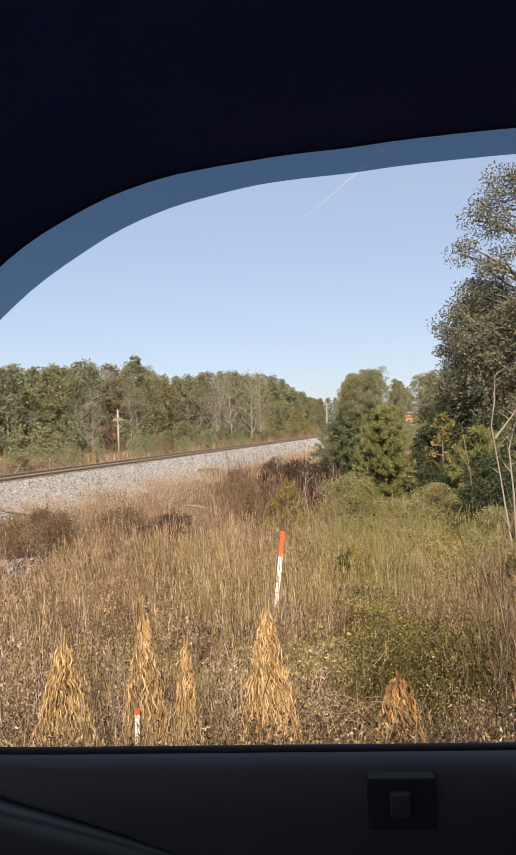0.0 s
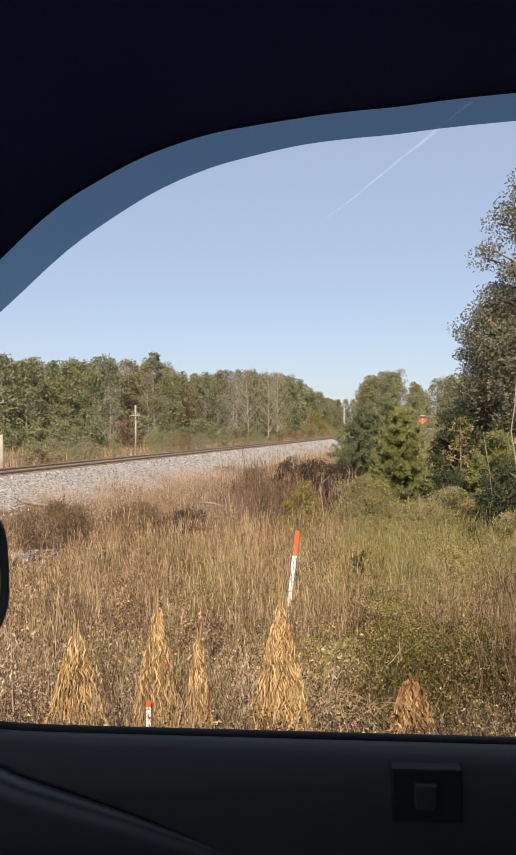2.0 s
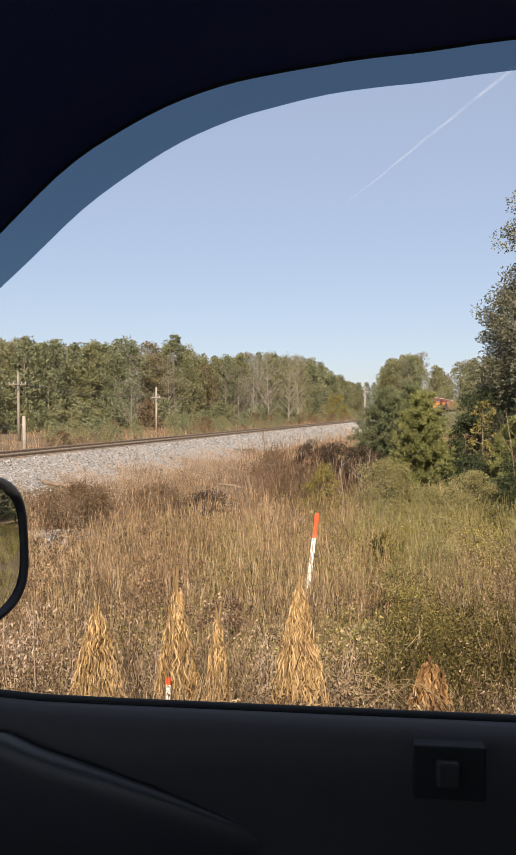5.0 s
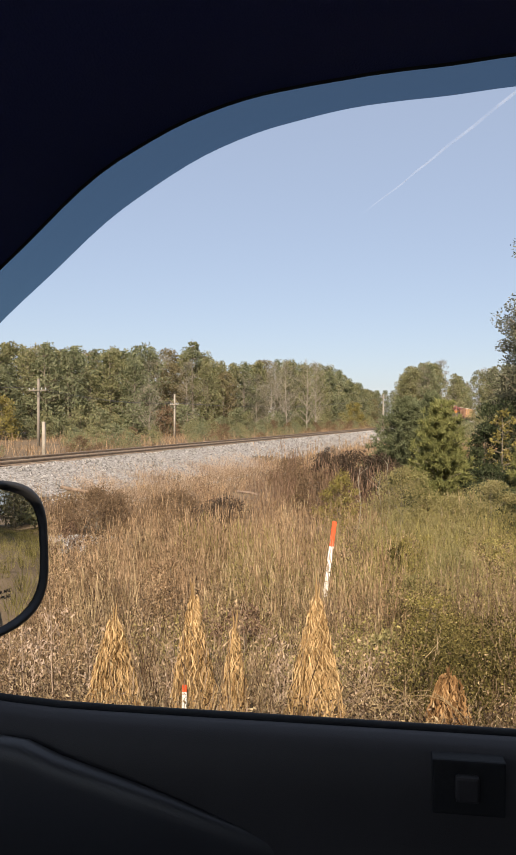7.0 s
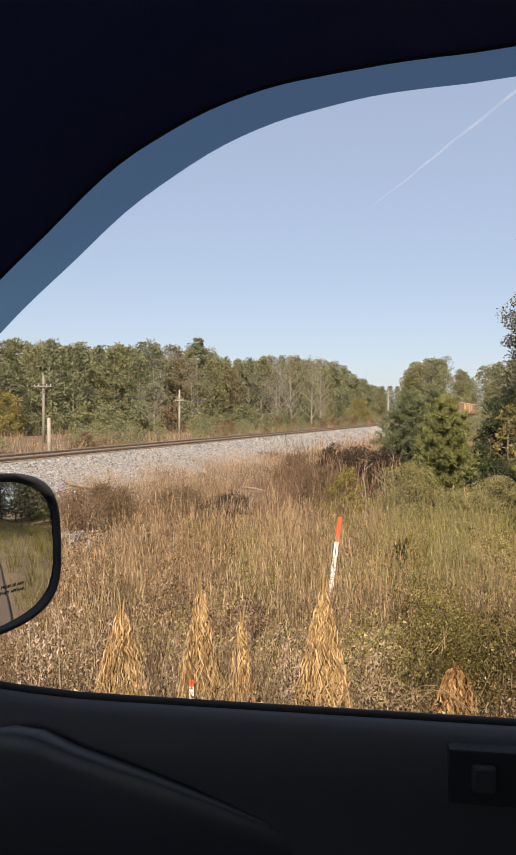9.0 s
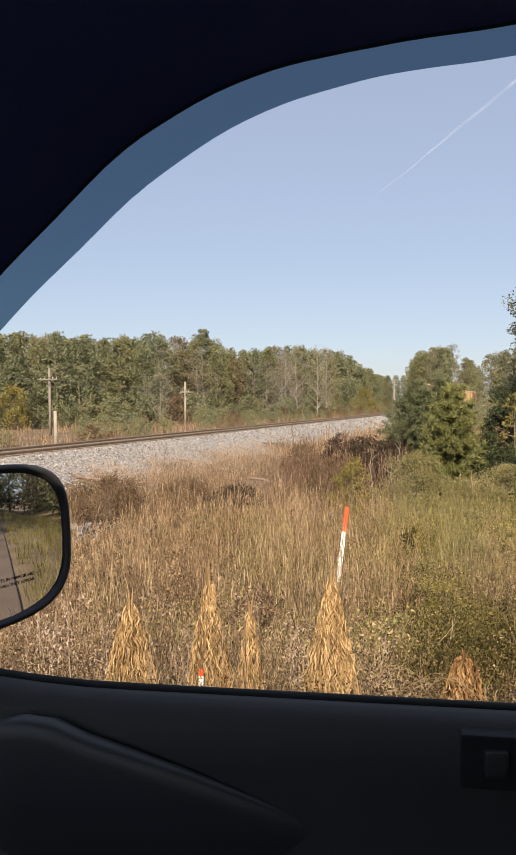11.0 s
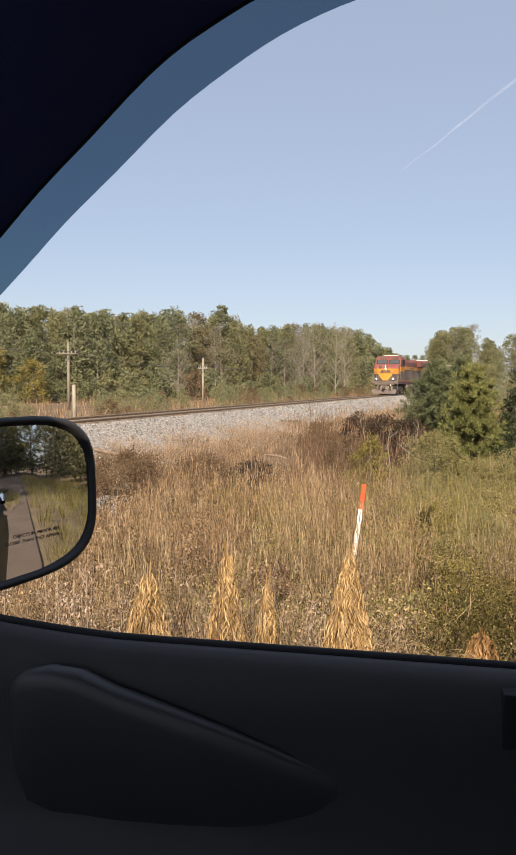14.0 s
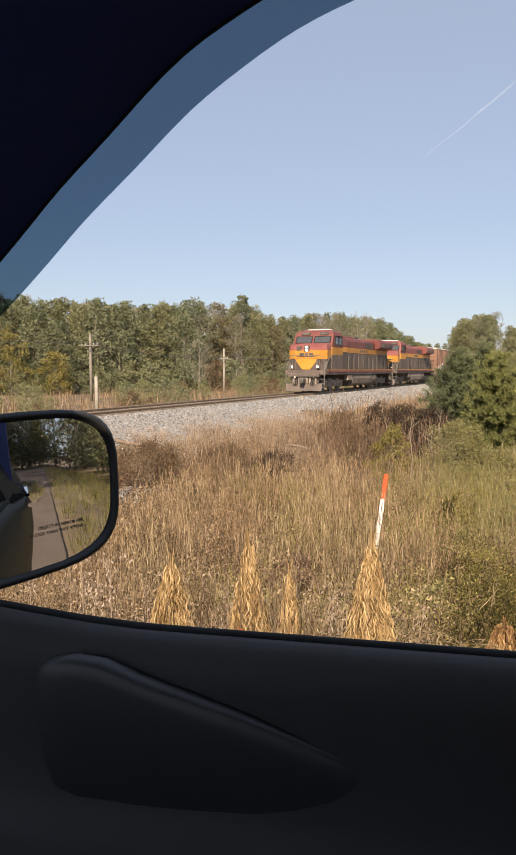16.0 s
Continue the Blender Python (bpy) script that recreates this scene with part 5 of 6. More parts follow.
def on_bank(x, y, up=0.05):
    n = float(off_track(x, y))
    return (x, y, max(float(ground_z(x, y)), float(np.interp(n, [1.6, 1.95, 3.2, 4.5, 5.0], [-0.325, -0.335, -0.74, -1.15, -1.42]))) + up)


build_log([on_bank(-9.5, 22.3), on_bank(-9.1, 22.5), on_bank(-8.75, 22.6, 0.08), on_bank(-8.5, 22.55, 0.2)], 0.07, "broken grey branch lying on the ballast slope")
build_log([on_bank(-3.9, 24.3, 0.30), on_bank(-3.4, 24.1, 0.28), on_bank(-3.0, 23.9, 0.20)], 0.045, "old grey timber lying on the bank")
bm = bmesh.new()
tube(bm, [on_bank(-7.8, 22.0, -0.2), on_bank(-7.8, 22.0, 0.42)], 0.025, 6)
tagged(part("steel_post", bm, M["rust"]), "thin rusty steel post at the foot of the ballast", "post")


def build_sapling(label, stems):
    thing = tagged(empty("bare_sapling"), label, "sapling", "bare saplings")
    for st in stems:
        bm = bmesh.new()
        n = len(st) - 1
        tube(bm, st, [0.019 * (1 - 0.8 * i / n) for i in range(n + 1)], 6)
        for i in range(1, n):
            for k in range(2):
                p = Vector(st[i]).lerp(Vector(st[i + 1]), random.random())
                d = Vector((random.uniform(-1, 1), random.uniform(-0.6, 0.6), random.uniform(0.2, 0.9))) * 0.35
                tube(bm, [p, p + d * 0.5, p + d], [0.008, 0.006, 0.003], 4)
        part("stem", bm, M["pale_bark"], thing)


g = float(ground_z(3.8, 12.6))
build_sapling("bare pale sapling leaning over the weeds", [
    [(3.85, 12.6, g), (3.78, 12.6, -0.8), (3.62, 12.6, 0.45), (3.48, 12.6, 1.42), (3.55, 12.6, 1.9), (3.57, 12.6, 2.3)],
    [(3.54, 12.6, 1.2), (3.72, 12.55, 1.45), (3.92, 12.5, 1.72), (4.15, 12.5, 2.2)],
    [(3.9, 12.7, g), (3.86, 12.7, 0.2), (3.80, 12.7, 1.0), (3.92, 12.7, 1.45), (4.2, 12.7, 1.6)]])
for sx, sy, hh in ((0.25, 19.0, 1.7), (0.75, 18.0, 1.5), (1.05, 20.0, 1.9), (2.2, 6.6, 1.2), (2.6, 7.4, 1.4)):
    g = float(ground_z(sx, sy))
    build_sapling("thin bare twiggy stem in the ditch", [[(sx, sy, g), (sx + 0.05, sy, g + hh * 0.4), (sx - 0.03, sy, g + hh * 0.75), (sx + 0.02, sy, g + hh)]])


def build_dead_weed(x, y, h, label):
    """A tall withered weed: a thin pale stem with side stems and hanging curled leaves."""
    thing = tagged(empty("dead_weed"), label, "weed", "withered tall weeds")
    z0 = float(ground_z(x, y)) - 0.02
    bend = random.uniform(-0.06, 0.06)
    at = [Vector((x + bend * f * f + 0.006 * math.sin(9 * f), y, z0 + h * f)) for f in np.linspace(0, 1, 7)]
    bm = bmesh.new()
    tube(bm, at, [0.0045, 0.004, 0.004, 0.0035, 0.003, 0.002, 0.001], 5)
    tips = []
    for i in range(9):
        p = at[random.randint(2, 5)].lerp(at[6], random.random() * 0.5)
        t = random.uniform(0, 6.28)
        e = p + Vector((math.cos(t), math.sin(t), random.uniform(0.4, 1.2))) * random.uniform(0.05, 0.13)
        tube(bm, [p, p.lerp(e, 0.6) + Vector((0, 0, 0.01)), e], [0.002, 0.0015, 0.001], 4)
        tips += [p, e]
    part("stem", bm, M["grass_pale"], thing)
    n = 110
    pos = np.array([tips[i % len(tips)] for i in range(n)]) + RNG.normal(0, 0.022, (n, 3))
    ax = RNG.normal(0, 0.55, (n, 3)) + np.array([0, 0, -1.0])
    v, f = leaves(pos, 0.030 * RNG.uniform(0.5, 1.4, n), 0.011 * RNG.uniform(0.6, 1.5, n), ax, 0.5)
    tagged(sheet("curled_leaves", v, f, M["grass_pale"], thing), kind="stuff")


for wx, wy, wh in ((-2.05, 4.3, 1.02), (-1.92, 4.1, 0.80), (-1.72, 4.0, 0.98), (-1.55, 4.2, 0.72), (-1.02, 4.1, 0.78), (-0.97, 4.4, 0.70), (-0.42, 4.3, 0.78), (-0.33, 4.0, 0.62), (0.12, 4.4, 0.72), (-2.3, 4.6, 0.95), (-2.5, 4.4, 0.80)):
    build_dead_weed(wx, wy, wh, "tall withered weed with curled pale leaves")


def build_twigs():
    """Fallen dry stems in the near hollow."""
    for i in range(20):
        x, y = random.uniform(0.15, 0.55), random.uniform(3.7, 4.3)
        z = float(ground_z(x, y))
        a = random.uniform(-0.9, 0.5)
        L = random.uniform(0.3, 0.65)
        p = Vector((x, y, z + random.uniform(0.05, 0.3)))
        d = Vector((math.cos(a), random.uniform(-0.2, 0.2), -0.55 + random.uniform(-0.1, 0.3))) * L
        bm = bmesh.new()
        rise = random.uniform(0.08, 0.26)
        tube(bm, [p + d * (f - 0.5) + Vector((0, 0, 0.02 + rise * 4 * f * (1 - f))) for f in np.linspace(0, 1, 8)], [0.0024, 0.0024, 0.0022, 0.002, 0.002, 0.0018, 0.0015, 0.001], 4)
        tagged(part("dry_stem", bm, M["grass_tan"]), "pale dry stem lying across the weeds", "dry stem", "dry stems")


build_twigs()


def build_gravel():
    """A spill of pale gravel that shows through a gap in the weeds."""
    n = 2600
    t, r = RNG.uniform(0, 6.28, n), np.sqrt(RNG.random(n))
    x, y = -6.2 + 1.5 * r * np.cos(t), 15.6 + 1.6 * r * np.sin(t)
    o = np.array([(1, 0, 0), (0, 1, 0), (-1, 0, 0), (0, -1, 0), (0, 0, 1), (0, 0, -1)], float)
    v = o[None] * RNG.uniform(0.02, 0.055, n)[:, None, None] * RNG.uniform(0.6, 1.3, (n, 6, 1)) + np.stack([x, y, ground_z(x, y) + 0.01], 1)[:, None]
    tri = np.array([(0, 1, 4), (1, 2, 4), (2, 3, 4), (3, 0, 4), (1, 0, 5), (2, 1, 5), (3, 2, 5), (0, 3, 5)])
    f = (tri[None] + (np.arange(n) * 6)[:, None, None]).reshape(-1, 3)
    tagged(sheet("gravel_spill", v.reshape(-1, 3), f, M["stone"]), "pale gravel spilled in a gap of the weeds", "gravel", kind="stuff")


build_gravel()


# ---- contrail ----
def build_contrail():
    a, b = Vector((28, 3000, 843)), Vector((900, 3000, 1520))
    bm = bmesh.new()
    rings = []
    side = (b - a).normalized().cross(Vector((0, 1, 0)))
    for i in range(41):
        f = i / 40
        c = a.lerp(b, f) + side * 5 * noise.noise((f * 9, 0, 0))
        w = 1.2 + 5.5 * min(1, f * 2.2) + 1.5 * noise.noise((f * 22, 4, 0))
        rings.append([c + side * w * math.cos(t) + Vector((0, 1, 0)) * w * math.sin(t) for t in [k * math.pi / 4 for k in range(8)]])
    loft(bm, rings)
    trail = tagged(part("contrail", bm, M["vapour"], smooth=True), "thin white condensation trail across the clear sky", "contrail")
    return trail


contrail = build_contrail()


# ---- the train ----
def round_bar(bm, a, b, r=0.022, sides=5):
    tube(bm, [a, b], r, sides)


def wheelset(parent, y, r=0.53):
    bm = bmesh.new()
    for sx in (-1, 1):
        rings = []
        for dx, k in ((0.655, 0.25), (0.66, 0.9), (0.665, 1.05), (0.69, 1.06), (0.70, 1.0), (0.80, 0.985), (0.80, 0.86), (0.775, 0.82), (0.775, 0.35), (0.80, 0.28), (0.80, 0.05)):
            rings.append([(sx * dx, math.cos(t) * r * k, math.sin(t) * r * k) for t in [2 * math.pi * j / 20 for j in range(20)]])
        loft(bm, rings)
        for j in range(4):
            t = j * math.pi / 2
            c = (sx * 0.79, math.cos(t) * r * 0.6, math.sin(t) * r * 0.6)
            box(bm, c[0] - 0.012, c[0] + 0.012, c[1] - 0.07, c[1] + 0.07, c[2] - 0.07, c[2] + 0.07)
    tube(bm, [(-0.72, 0, 0), (0.72, 0, 0)], 0.09, 8)
    ob = part("wheelset", bm, M["steel"], parent, "pair of worn steel wheels on an axle")
    ob.location = (0, y, r)
    return ob


def bogie(parent, y, axles, spacing, wheels, r=0.53, material=None):
    """A truck: two side frames with springs, boxes and bolsters; its wheelsets go into wheels."""
    bm = bmesh.new()
    half = spacing * (axles - 1) / 2
    for sx in (-1, 1):
        x0, x1 = sorted((sx * 0.86, sx * 1.02))
        box(bm, x0, x1, y - half - 0.45, y + half + 0.45, 0.62, 0.86, 0.03)
        box(bm, x0 + 0.02, x1 - 0.02, y - half * 0.7, y + half * 0.7, 0.40, 0.64, 0.03)
        for k in range(axles):
            yc = y - half + spacing * k
            box(bm, x0 - 0.02, x1 + 0.04, yc - 0.2, yc + 0.2, 0.36, 0.70, 0.04)
            tube(bm, [(sx * 1.0, yc, r), (sx * 1.10, yc, r)], 0.13, 10)
            if k < axles - 1:
                for q in (-0.16, 0.16):
                    tube(bm, [(sx * 1.03, yc + spacing / 2 + q, 0.40), (sx * 1.03, yc + spacing / 2 + q, 0.80)], 0.085, 8)
                box(bm, x0, x1 + 0.05, yc + spacing / 2 - 0.3, yc + spacing / 2 + 0.3, 0.84, 0.98, 0.03)
    box(bm, -0.9, 0.9, y - 0.3, y + 0.3, 0.6, 0.95, 0.04)
    frame_ob = part("bogie_frame", bm, material or M["dusty"], parent, "dusty cast steel bogie frame")
    for k in range(axles):
        wheels.append(wheelset(frame_ob, y - half + spacing * k, r))


def window(parent, corners, depth, name="window"):
    """A dark pane in a slim frame through four corners, depth along its normal."""
    c = [Vector(p) for p in corners]
    mid = sum(c, Vector()) / 4
    n = (c[1] - c[0]).cross(c[3] - c[0]).normalized()
    bm = bmesh.new()
    loft(bm, [[p + n * d for p in [mid + (q - mid) * k for q in c]] for k, d in ((1.0, -0.02), (1.0, depth), (0.90, depth), (0.88, depth * 0.4))])
    w = part(name, bm, M["rubber"], parent, "black rubber window frame")
    bm = bmesh.new()
    loft(bm, [[p + n * d for p in [mid + (q - mid) * 0.9 for q in c]] for d in (0.0, depth * 0.5)], caps=True)
    part("pane", bm, M["cab_glass"], w, "dark window glass")


def locomotive(label, lead):
    loco = tagged(empty("locomotive"), label, "locomotive", "locomotives of the train")
    wheels = []
    R, Y, B, D, G = M["train_red"], M["train_yellow"], M["train_black"], M["dusty"], M["rail_grey"]

    def bx(name, m, *dims, bevel=0.0, label=""):
        return part(name, box(bmesh.new(), *dims, bevel), m, loco, label)
    bx("underframe", B, -1.50, 1.50, -10.5, 10.45, 1.28, 1.62, bevel=0.02)
    for sx in (-1, 1):
        a, b = sorted((sx * 1.502, sx * 1.530))
        bx("sill_stripe", R, a, b, -10.4, 9.7, 1.46, 1.60, label="red stripe along the frame's edge")
        bx("sill_line", Y, a, b, -10.4, 9.7, 1.605, 1.655, label="thin yellow line along the walkway")
    # long hood in three colours, one over another
    bx("hood_lower", B, -1.02, 1.02, -10.1, 4.6, 1.63, 3.02, bevel=0.02)
    bx("hood_stripe", Y, -1.024, 1.024, -10.1, 4.6, 3.022, 3.42, label="broad yellow stripe")
    bm = bmesh.new()
    prof = [(-1.02, 3.424), (-1.02, 3.95), (-0.92, 4.16), (-0.70, 4.24), (0.70, 4.24), (0.92, 4.16), (1.02, 3.95), (1.02, 3.424)]
    loft(bm, [[(x, y, z) for x, z in prof] for y in (-10.1, -10.0, 4.5, 4.6)], caps=True)
    part("hood_top", bm, R, loco, "dark red hood top")
    bm = bmesh.new()
    prof = [(-1.52, 3.62), (-1.55, 4.05), (-1.40, 4.30), (-0.9, 4.42), (0.9, 4.42), (1.40, 4.30), (1.55, 4.05), (1.52, 3.62), (1.0, 3.45), (-1.0, 3.45)]
    loft(bm, [[(x, y, z) for x, z in prof] for y in (-10.15, -5.4)], caps=True)
    part("radiator_wing", bm, R, loco, "flared dark red radiator housing")
    for sx in (-1, 1):
        a, b = sorted((sx * 1.545, sx * 1.562))
        for k in range(3):
            bx("radiator_grille", B, a, b, -9.8 + k * 1.42, -8.5 + k * 1.42, 3.70, 4.00)
        a, b = sorted((sx * 1.022, sx * 1.040))
        bx("air_intake", B, a, b, -4.6, -2.0, 3.50, 3.98, label="dark louvred air intake")
        for k in range(11):
            y0 = -9.6 + k * 1.22
            bx("hood_door", B, a, b, y0, y0 + 1.12, 1.72, 2.96)
        a, b = sorted((sx * 1.026, sx * 1.036))
        for k in range(4):
            bx("stripe_bar", B, a, b, -2.6 + k * 0.62, -2.2 + k * 0.62, 3.12, 3.32)
    bx("exhaust_stack", B, -0.45, 0.45, -1.9, -0.7, 4.20, 4.46, bevel=0.04)
    bx("roof_hatch", R, -0.7, 0.7, 0.3, 3.6, 4.23, 4.36, bevel=0.04)
    bx("brake_cabinet", R, -1.45, 1.02, 4.62, 6.18, 3.424, 4.10, bevel=0.05)
    bx("cabinet_stripe", Y, -1.452, 1.026, 4.62, 6.18, 3.022, 3.42)
    bx("cabinet_lower", B, -1.45, 1.02, 4.62, 6.18, 1.63, 3.02, bevel=0.02)
    # cab
    bx("cab_lower", B, -1.53, 1.53, 6.20, 8.75, 1.63, 2.74, bevel=0.02)
    bx("cab_stripe", Y, -1.534, 1.534, 6.20, 8.75, 2.742, 3.30, label="broad yellow stripe round the cab")
    bm = bmesh.new()
    loft(bm, [[(-1.53 * k, y0, z), (1.53 * k, y0, z), (1.53 * k, y1, z), (-1.53 * k, y1, z)] for z, k, y0, y1 in
              ((3.304, 1, 6.2, 8.75), (3.55, 1, 6.2, 8.72), (4.15, 0.995, 6.2, 8.42), (4.42, 0.93, 6.22, 8.28), (4.56, 0.80, 6.3, 8.05), (4.62, 0.6, 6.5, 7.8))], caps=True)
    cab = part("cab", bm, R, loco, "dark red cab top")
    for a, b in ((-1.36, -0.07), (0.07, 1.36)):
        window(cab, [(b, 8.735, 3.62), (a, 8.735, 3.62), (a, 8.47, 4.12), (b, 8.47, 4.12)], 0.03, "windscreen")
    for sx in (-1, 1):
        for y0, y1 in ((6.45, 7.15), (7.25, 8.05)):
            cs = [(sx * 1.535, y0, 3.50), (sx * 1.535, y1, 3.50), (sx * 1.527, y1, 4.10), (sx * 1.527, y0, 4.10)]
            window(cab, cs if sx > 0 else [cs[1], cs[0], cs[3], cs[2]], 0.02, "side_window")
        bx("sunshade", R, *sorted((sx * 1.52, sx * 1.72)), 6.5, 8.0, 4.14, 4.18)
    for a, b in ((-1.15, -0.45), (0.30, 1.0)):
        bx("number_board", B, a, b, 8.26, 8.44, 4.22, 4.44, bevel=0.02, label="black number board")
        bx("board_bar", M["rail_grey"], a + 0.12, b - 0.12, 8.436, 8.450, 4.28, 4.38)
    bx("cooler", M["roof_white"], -0.9, 0.8, 6.6, 7.6, 4.60, 4.70, bevel=0.05, label="pale cab roof cooler")
    bm = bmesh.new()
    for k in range(3):
        tube(bm, [(-0.3 + 0.3 * k, 5.6, 4.25), (-0.3 + 0.3 * k, 6.0, 4.27)], [0.04, 0.10], 8)
    part("horn", bm, M["steel"], loco)
    # nose
    def nose_ring(z, k, y1):
        return [(-1.50 * k, 8.75, z), (-1.50 * k, 9.7, z), (-0.95 * k, y1, z), (0.95 * k, y1, z), (1.50 * k, 9.7, z), (1.50 * k, 8.75, z)]
    bm = bmesh.new()
    loft(bm, [nose_ring(1.63, 0.98, 10.12), nose_ring(2.42, 0.98, 10.10)], caps=True)
    part("nose_lower", bm, B, loco)
    bm = bmesh.new()
    loft(bm, [nose_ring(2.424, 0.985, 10.11), nose_ring(3.06, 0.985, 10.02)], caps=True)
    part("nose_band", bm, Y, loco, "broad yellow band round the nose")
    bm = bmesh.new()
    loft(bm, [nose_ring(3.064, 0.985, 10.01), nose_ring(3.25, 0.97, 9.85), nose_ring(3.45, 0.93, 9.25), [(a, min(b, 8.80), 3.60) for a, b, c in nose_ring(3.6, 0.9, 8.8)]], caps=True)
    part("nose_top", bm, R, loco, "dark red sloping nose top")
    bm = bmesh.new()
    tri = [(-0.90, 2.43), (-0.30, 1.66), (0.30, 1.66), (0.90, 2.43)]
    loft(bm, [[(x, 10.10 + d, z) for x, z in tri] for d in (0.0, 0.045)], caps=True)
    part("nose_point", bm, Y, loco, "yellow wedge running down the nose")
    for k, (a, b) in enumerate(((-0.52, -0.20), (-0.13, 0.13), (0.20, 0.52))):
        bm = bmesh.new()
        box(bm, a, b, 10.06, 10.125, 2.58, 2.86, 0.02)
        part("nose_mark", bm, B, loco, "plain black mark on the nose")
    bm = bmesh.new()
    loft(bm, [[(x, 10.055 + d, z) for x, z in ((-0.85, 2.66), (-0.6, 2.60), (0.6, 2.60), (0.85, 2.66), (0.6, 2.64), (-0.6, 2.64))] for d in (0.0, 0.06)], caps=True)
    part("nose_wing", bm, B, loco)
    for sx in (-1, 1):
        for k in range(2):
            bx("nose_grab", G, sx * (0.80 + 0.24 * k) - 0.02, sx * (0.80 + 0.24 * k) + 0.02, 10.10, 10.16, 1.70, 2.38, label="pale upright grab rail")

    def lamp(x, y, z, r):
        bm = bmesh.new()
        tube(bm, [(x, y - 0.12, z), (x, y, z), (x, y + 0.03, z)], [r * 1.1, r * 1.25, r * 1.2], 14)
        hood = part("lamp_housing", bm, B, loco)
        bm = bmesh.new()
        tube(bm, [(x, y + 0.028, z), (x, y + 0.04, z)], [r, r * 0.9], 14)
        part("lamp_lens", bm, M["lamp"] if lead else M["insulator"], hood, "lit warm white headlight" if lead else "unlit headlight")
    bx("lamp_plate", B, -0.20, 0.20, 9.86, 10.06, 2.96, 3.40, bevel=0.03)
    lamp(0, 10.06, 3.28, 0.09)
    lamp(0, 10.06, 3.05, 0.09)
    bx("bell_box", B, 0.45, 0.80, 9.80, 10.03, 3.0, 3.36, bevel=0.04)
    for sx in (-1, 1):
        lamp(sx * 0.98, 10.42, 1.86, 0.075)
        lamp(sx * 0.72, 10.50, 1.12, 0.045)
    # front platform, plough, coupler, steps, railings
    for e in (1, -1):
        bm = bmesh.new()
        loft(bm, [[(-1.40, e * 10.55, 0.62), (-1.36, e * 10.75, 0.12), (0, e * 10.98, 0.12), (1.36, e * 10.75, 0.12), (1.40, e * 10.55, 0.62)],
                  [(-1.40, e * 10.42, 0.62), (-1.36, e * 10.60, 0.12), (0, e * 10.80, 0.12), (1.36, e * 10.60, 0.12), (1.40, e * 10.42, 0.62)]], caps=True)
        part("plough", bm, B, loco, "dusty dark steel snow plough")
        bx("pilot_plate", B, -1.08, 1.08, *sorted((e * 10.30, e * 10.46)), 0.45, 1.27, bevel=0.02)
        bx("coupler", M["steel"], -0.16, 0.16, *sorted((e * 10.4, e * 11.15)), 0.72, 1.02, bevel=0.04)
        bx("coupler_pocket", D, -0.34, 0.34, *sorted((e * 10.44, e * 10.62)), 0.64, 1.10, bevel=0.03)
        for k in range(5):
            bx("pilot_bracket", D, -0.95 + 0.42 * k, -0.80 + 0.42 * k, *sorted((e * 10.44, e * 10.56)), 0.60, 1.12, bevel=0.02)
        bx("anticlimber", B, -1.2, 1.2, *sorted((e * 10.44, e * 10.72)), 1.14, 1.40, bevel=0.03)
        for sx in (-1, 1):
            a, b = sorted((sx * 1.12, sx * 1.50))
            for k in range(4):
                bx("step", M["steel"], a, b, *sorted((e * (10.05 + 0.0 * k), e * 10.40)), 0.34 + 0.30 * k, 0.38 + 0.30 * k)
            bm = bmesh.new()
            tube(bm, [(sx * 1.50, e * 10.42, 0.5), (sx * 1.52, e * 10.45, 1.6), (sx * 1.45, e * 10.42, 2.5), (sx * 1.1, e * 10.40, 2.66), (sx * 0.35, e * 10.40, 2.66)], 0.028, 6)
            part("end_rail", bm, G, loco, "pale bent end handrail")
            for k in range(3):
                bm = bmesh.new()
                tube(bm, [(sx * (0.55 + 0.12 * k), e * 10.45, 1.0), (sx * (0.50 + 0.14 * k), e * 10.62, 0.6), (sx * (0.62 + 0.1 * k), e * 10.66, 0.5)], 0.03, 5)
                part("air_hose", bm, M["rubber"], loco)
    for sx in (-1, 1):
        bm = bmesh.new()
        round_bar(bm, (sx * 1.49, -10.3, 2.65), (sx * 1.49, 4.5, 2.65))
        round_bar(bm, (sx * 1.49, -10.3, 2.15), (sx * 1.49, 4.5, 2.15), 0.014)
        part("handrail", bm, G, loco, "long walkway handrail")
        for k in range(11):
            bm = bmesh.new()
            round_bar(bm, (sx * 1.49, -10.3 + k * 1.48, 1.62), (sx * 1.49, -10.3 + k * 1.48, 2.65))
            part("rail_post", bm, G, loco)
        bm = bmesh.new()
        tube(bm, [(sx * 1.50, 10.25, 1.3), (sx * 1.53, 9.95, 2.0), (sx * 1.53, 9.2, 2.75)], 0.03, 6)
        part("cab_handrail", bm, G, loco, "pale sloping handrail beside the nose")
        bx("nose_step_panel", G, *sorted((sx * 1.20, sx * 1.49)), 9.75, 9.82, 1.66, 2.2)
        bx("air_tank", D, *sorted((sx * 1.10, sx * 1.42)), -4.6, -3.3, 0.75, 1.22, bevel=0.12)
        bx("battery_box", D, *sorted((sx * 1.12, sx * 1.46)), 3.2, 4.5, 0.80, 1.26, bevel=0.04)
    bm = bmesh.new()
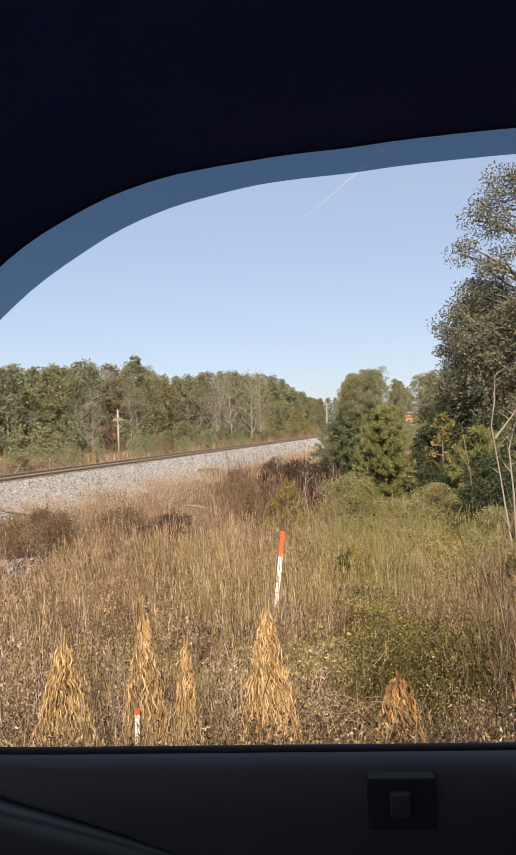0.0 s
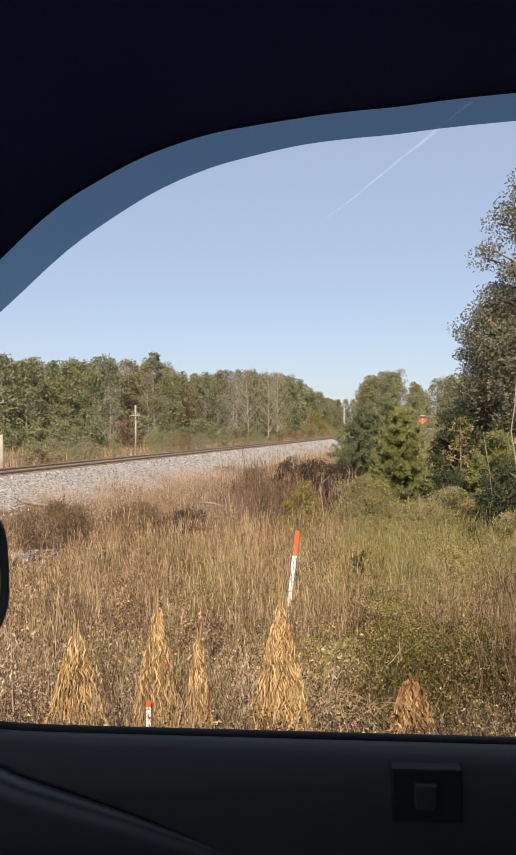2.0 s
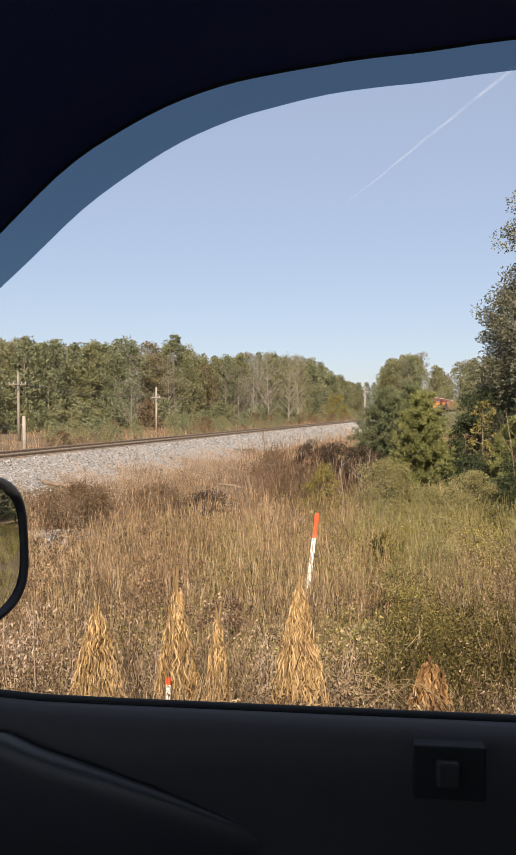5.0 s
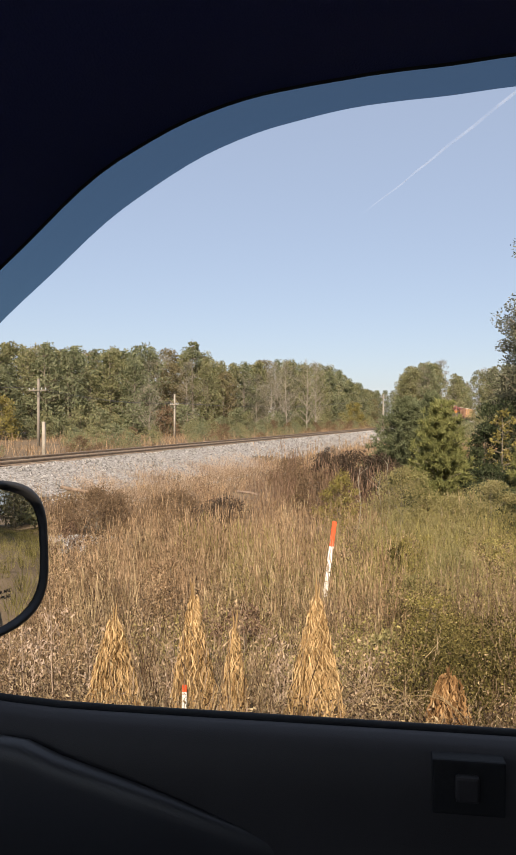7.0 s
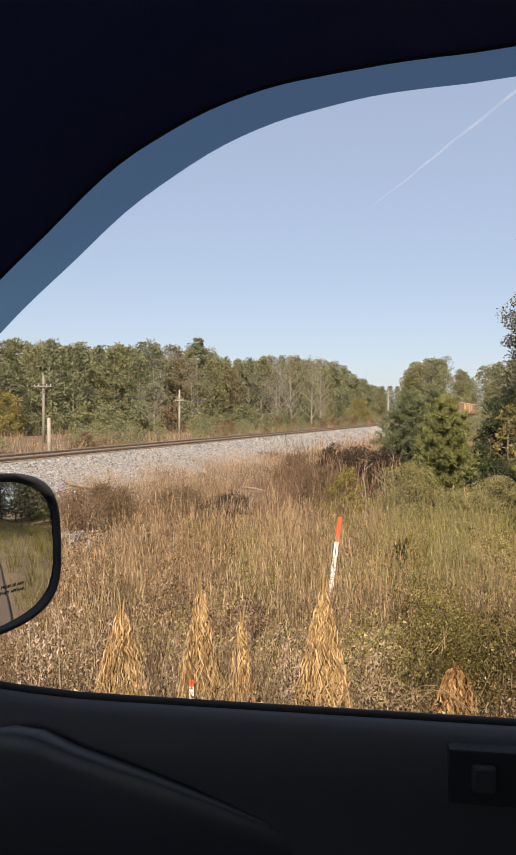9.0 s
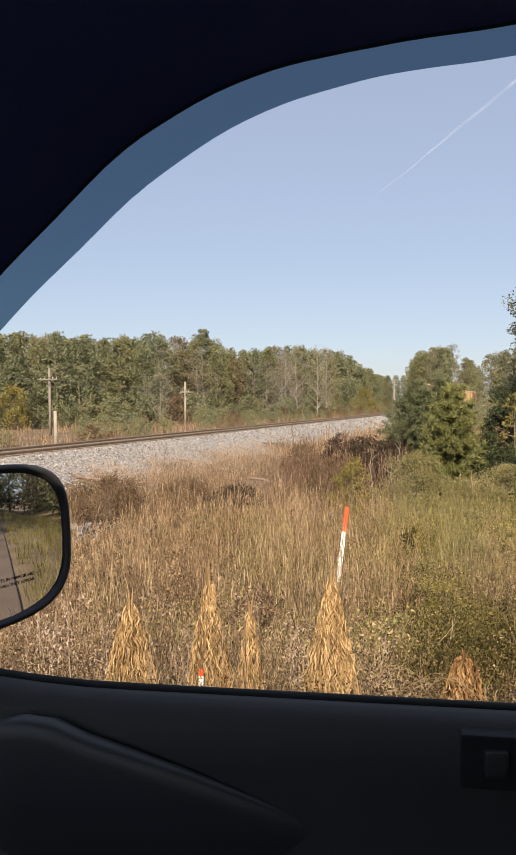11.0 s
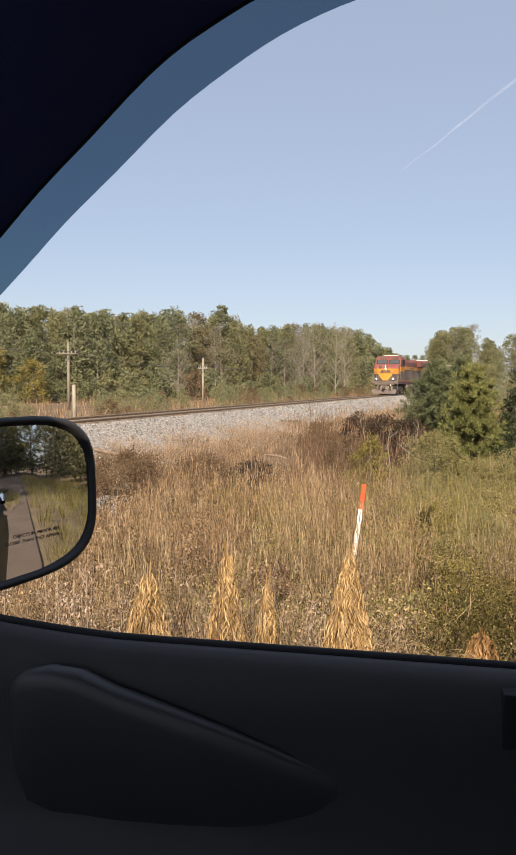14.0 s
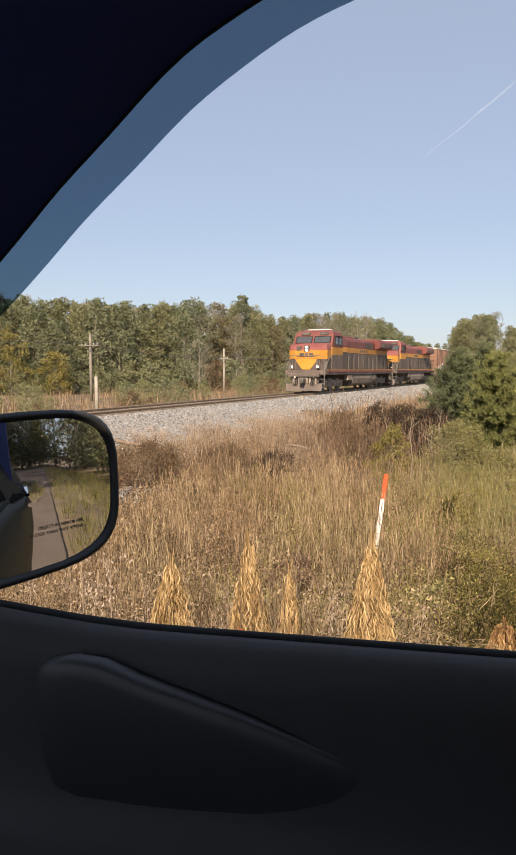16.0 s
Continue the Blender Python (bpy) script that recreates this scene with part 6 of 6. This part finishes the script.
    prof = [(-1.40, 1.26), (-1.46, 0.95), (-1.40, 0.55), (-1.0, 0.32), (1.0, 0.32), (1.40, 0.55), (1.46, 0.95), (1.40, 1.26)]
    loft(bm, [[(x, y, z) for x, z in prof] for y in (-3.1, 3.0)], caps=True)
    part("fuel_tank", bm, D, loco, "long dusty grey fuel tank")
    bogie(loco, 6.9, 3, 1.95, wheels)
    bogie(loco, -6.9, 3, 1.95, wheels)
    return loco, wheels


def boxcar(label, paint, length=17.0, roof=None, spray=True):
    car = tagged(empty("boxcar"), label, "boxcar", "freight cars of the train")
    wheels = []
    h = length / 2

    def bx(name, m, *dims, bevel=0.0, label=""):
        return part(name, box(bmesh.new(), *dims, bevel), m, car, label)
    bx("body", paint, -1.48, 1.48, -h, h, 1.10, 4.30, bevel=0.02)
    bm = bmesh.new()
    loft(bm, [[(-1.54, y, 4.29), (-1.50, y, 4.38), (0, y, 4.60), (1.50, y, 4.38), (1.54, y, 4.29)] for y in (-h - 0.05, h + 0.05)], caps=True)
    part("roof", bm, roof or M["roof_white"], car, "pale weathered metal roof")
    for sx in (-1, 1):
        a, b = sorted((sx * 1.48, sx * 1.535))
        for k in range(18):
            y0 = -h + 0.12 + k * (length - 0.34) / 17
            if abs(y0) > 1.7:
                bx("side_rib", paint, a, b, y0, y0 + 0.10, 1.15, 4.25)
        a, b = sorted((sx * 1.48, sx * 1.56))
        door = bx("sliding_door", paint, a, b, -1.6, 1.6, 1.25, 4.15, bevel=0.02)
        bm = bmesh.new()
        for k in range(4):
            round_bar(bm, (sx * 1.575, -1.2 + 0.8 * k, 1.3), (sx * 1.575, -1.2 + 0.8 * k, 4.1), 0.02)
        part("locking_bar", bm, M["steel"], door)
        bx("side_sill", M["dusty"], *sorted((sx * 1.30, sx * 1.50)), -h, h, 0.82, 1.10)
        bm = bmesh.new()
        for k in range(7):
            round_bar(bm, (sx * 1.56, h - 0.62, 1.2 + 0.44 * k), (sx * 1.56, h - 0.15, 1.2 + 0.44 * k), 0.018)
        part("ladder", bm, M["rail_grey"], car)
        if spray:
            for k in range(5):
                y0 = h - 1.6 - k * 1.05
                bm = bmesh.new()
                n = 9
                c = (y0, 1.75 + 0.15 * (k % 2))
                ring = [(c[0] + (0.42 + 0.16 * math.sin(3 * t + k)) * math.cos(t), c[1] + (0.5 + 0.14 * math.cos(2 * t + k)) * math.sin(t)) for t in [2 * math.pi * j / n for j in range(n)]]
                loft(bm, [[(sx * (1.482 + d), a2, b2) for a2, b2 in ring] for d in (0.0, 0.006)], caps=True)
                part("paint_patch", bm, M["spray"], car, "pale sprayed paint patch")
    for e in (-1, 1):
        for k in range(6):
            bx("end_rib", paint, -1.4, 1.4, *sorted((e * h, e * (h + 0.06))), 1.4 + 0.48 * k, 1.62 + 0.48 * k, bevel=0.02)
        bx("coupler", M["steel"], -0.14, 0.14, *sorted((e * h, e * (h + 0.75))), 0.74, 1.0, bevel=0.04)
        bogie(car, e * (h - 2.2), 2, 1.75, wheels, 0.46)
    bx("centre_sill", M["dusty"], -0.4, 0.4, -h, h, 0.78, 1.10)
    return car, wheels


lead_loco, lead_wheels = locomotive("leading diesel locomotive in red, yellow and black with lit headlights", True)
second_loco, second_wheels = locomotive("second diesel locomotive in red, yellow and black, dusty", False)
car_a, wheels_a = boxcar("brown boxcar with pale roof and sprayed paint patches", M["car_brown"])
car_b, wheels_b = boxcar("tan-orange boxcar with a weathered pale roof", M["car_tan"], spray=False)
car_c, wheels_c = boxcar("yellow-tan boxcar with a pale roof", M["car_yellow"], spray=False)
car_d, wheels_d = boxcar("brown boxcar with a pale roof", M["car_brown"], spray=False)


def motions():
    # how far up the line (y) the leading nose stands
    ts = [0, 3, 5, 7, 9, 11.5, 12.5, 13.5, 14.5, 15, 16]
    fronts = [284, 246, 218, 189.5, 159.5, 123.0, 108.0, 92.6, 76.9, 68.4, 51.3]
    fine = np.linspace(0, 16, 65)
    curve = np.polynomial.polynomial.Polynomial.fit(ts, fronts, 4)
    gone = {}
    for thing, back, wheels, r in ((lead_loco, 10.2, lead_wheels, 0.53), (second_loco, 32.6, second_wheels, 0.53), (car_a, 53.4, wheels_a, 0.46), (car_b, 72.0, wheels_b, 0.46),
                                   (car_c, 90.6, wheels_c, 0.46), (car_d, 109.2, wheels_d, 0.46)):
        rows = []
        for t in fine:
            p = along(float(curve(t)) / math.cos(TA) + back, 0, RAIL_Z)
            rows.append((float(t), pose(p.x, p.y, p.z, 0, 0, 180 - math.degrees(TA))))
        walk(thing, rows)
        if thing in (lead_loco, second_loco):
            times = [i / 30 for i in range(481)]
            for w in wheels:
                at = w.location.copy()
                start = float(curve(0))
                walk(w, [(t, pose(at.x, at.y, at.z, -math.degrees((start - float(curve(t))) / math.cos(TA) / r), 0, 0)) for t in times])
    walk(contrail, [(0, pose(0, 0, 0)), (16, pose(34, 0, 0))])


motions()
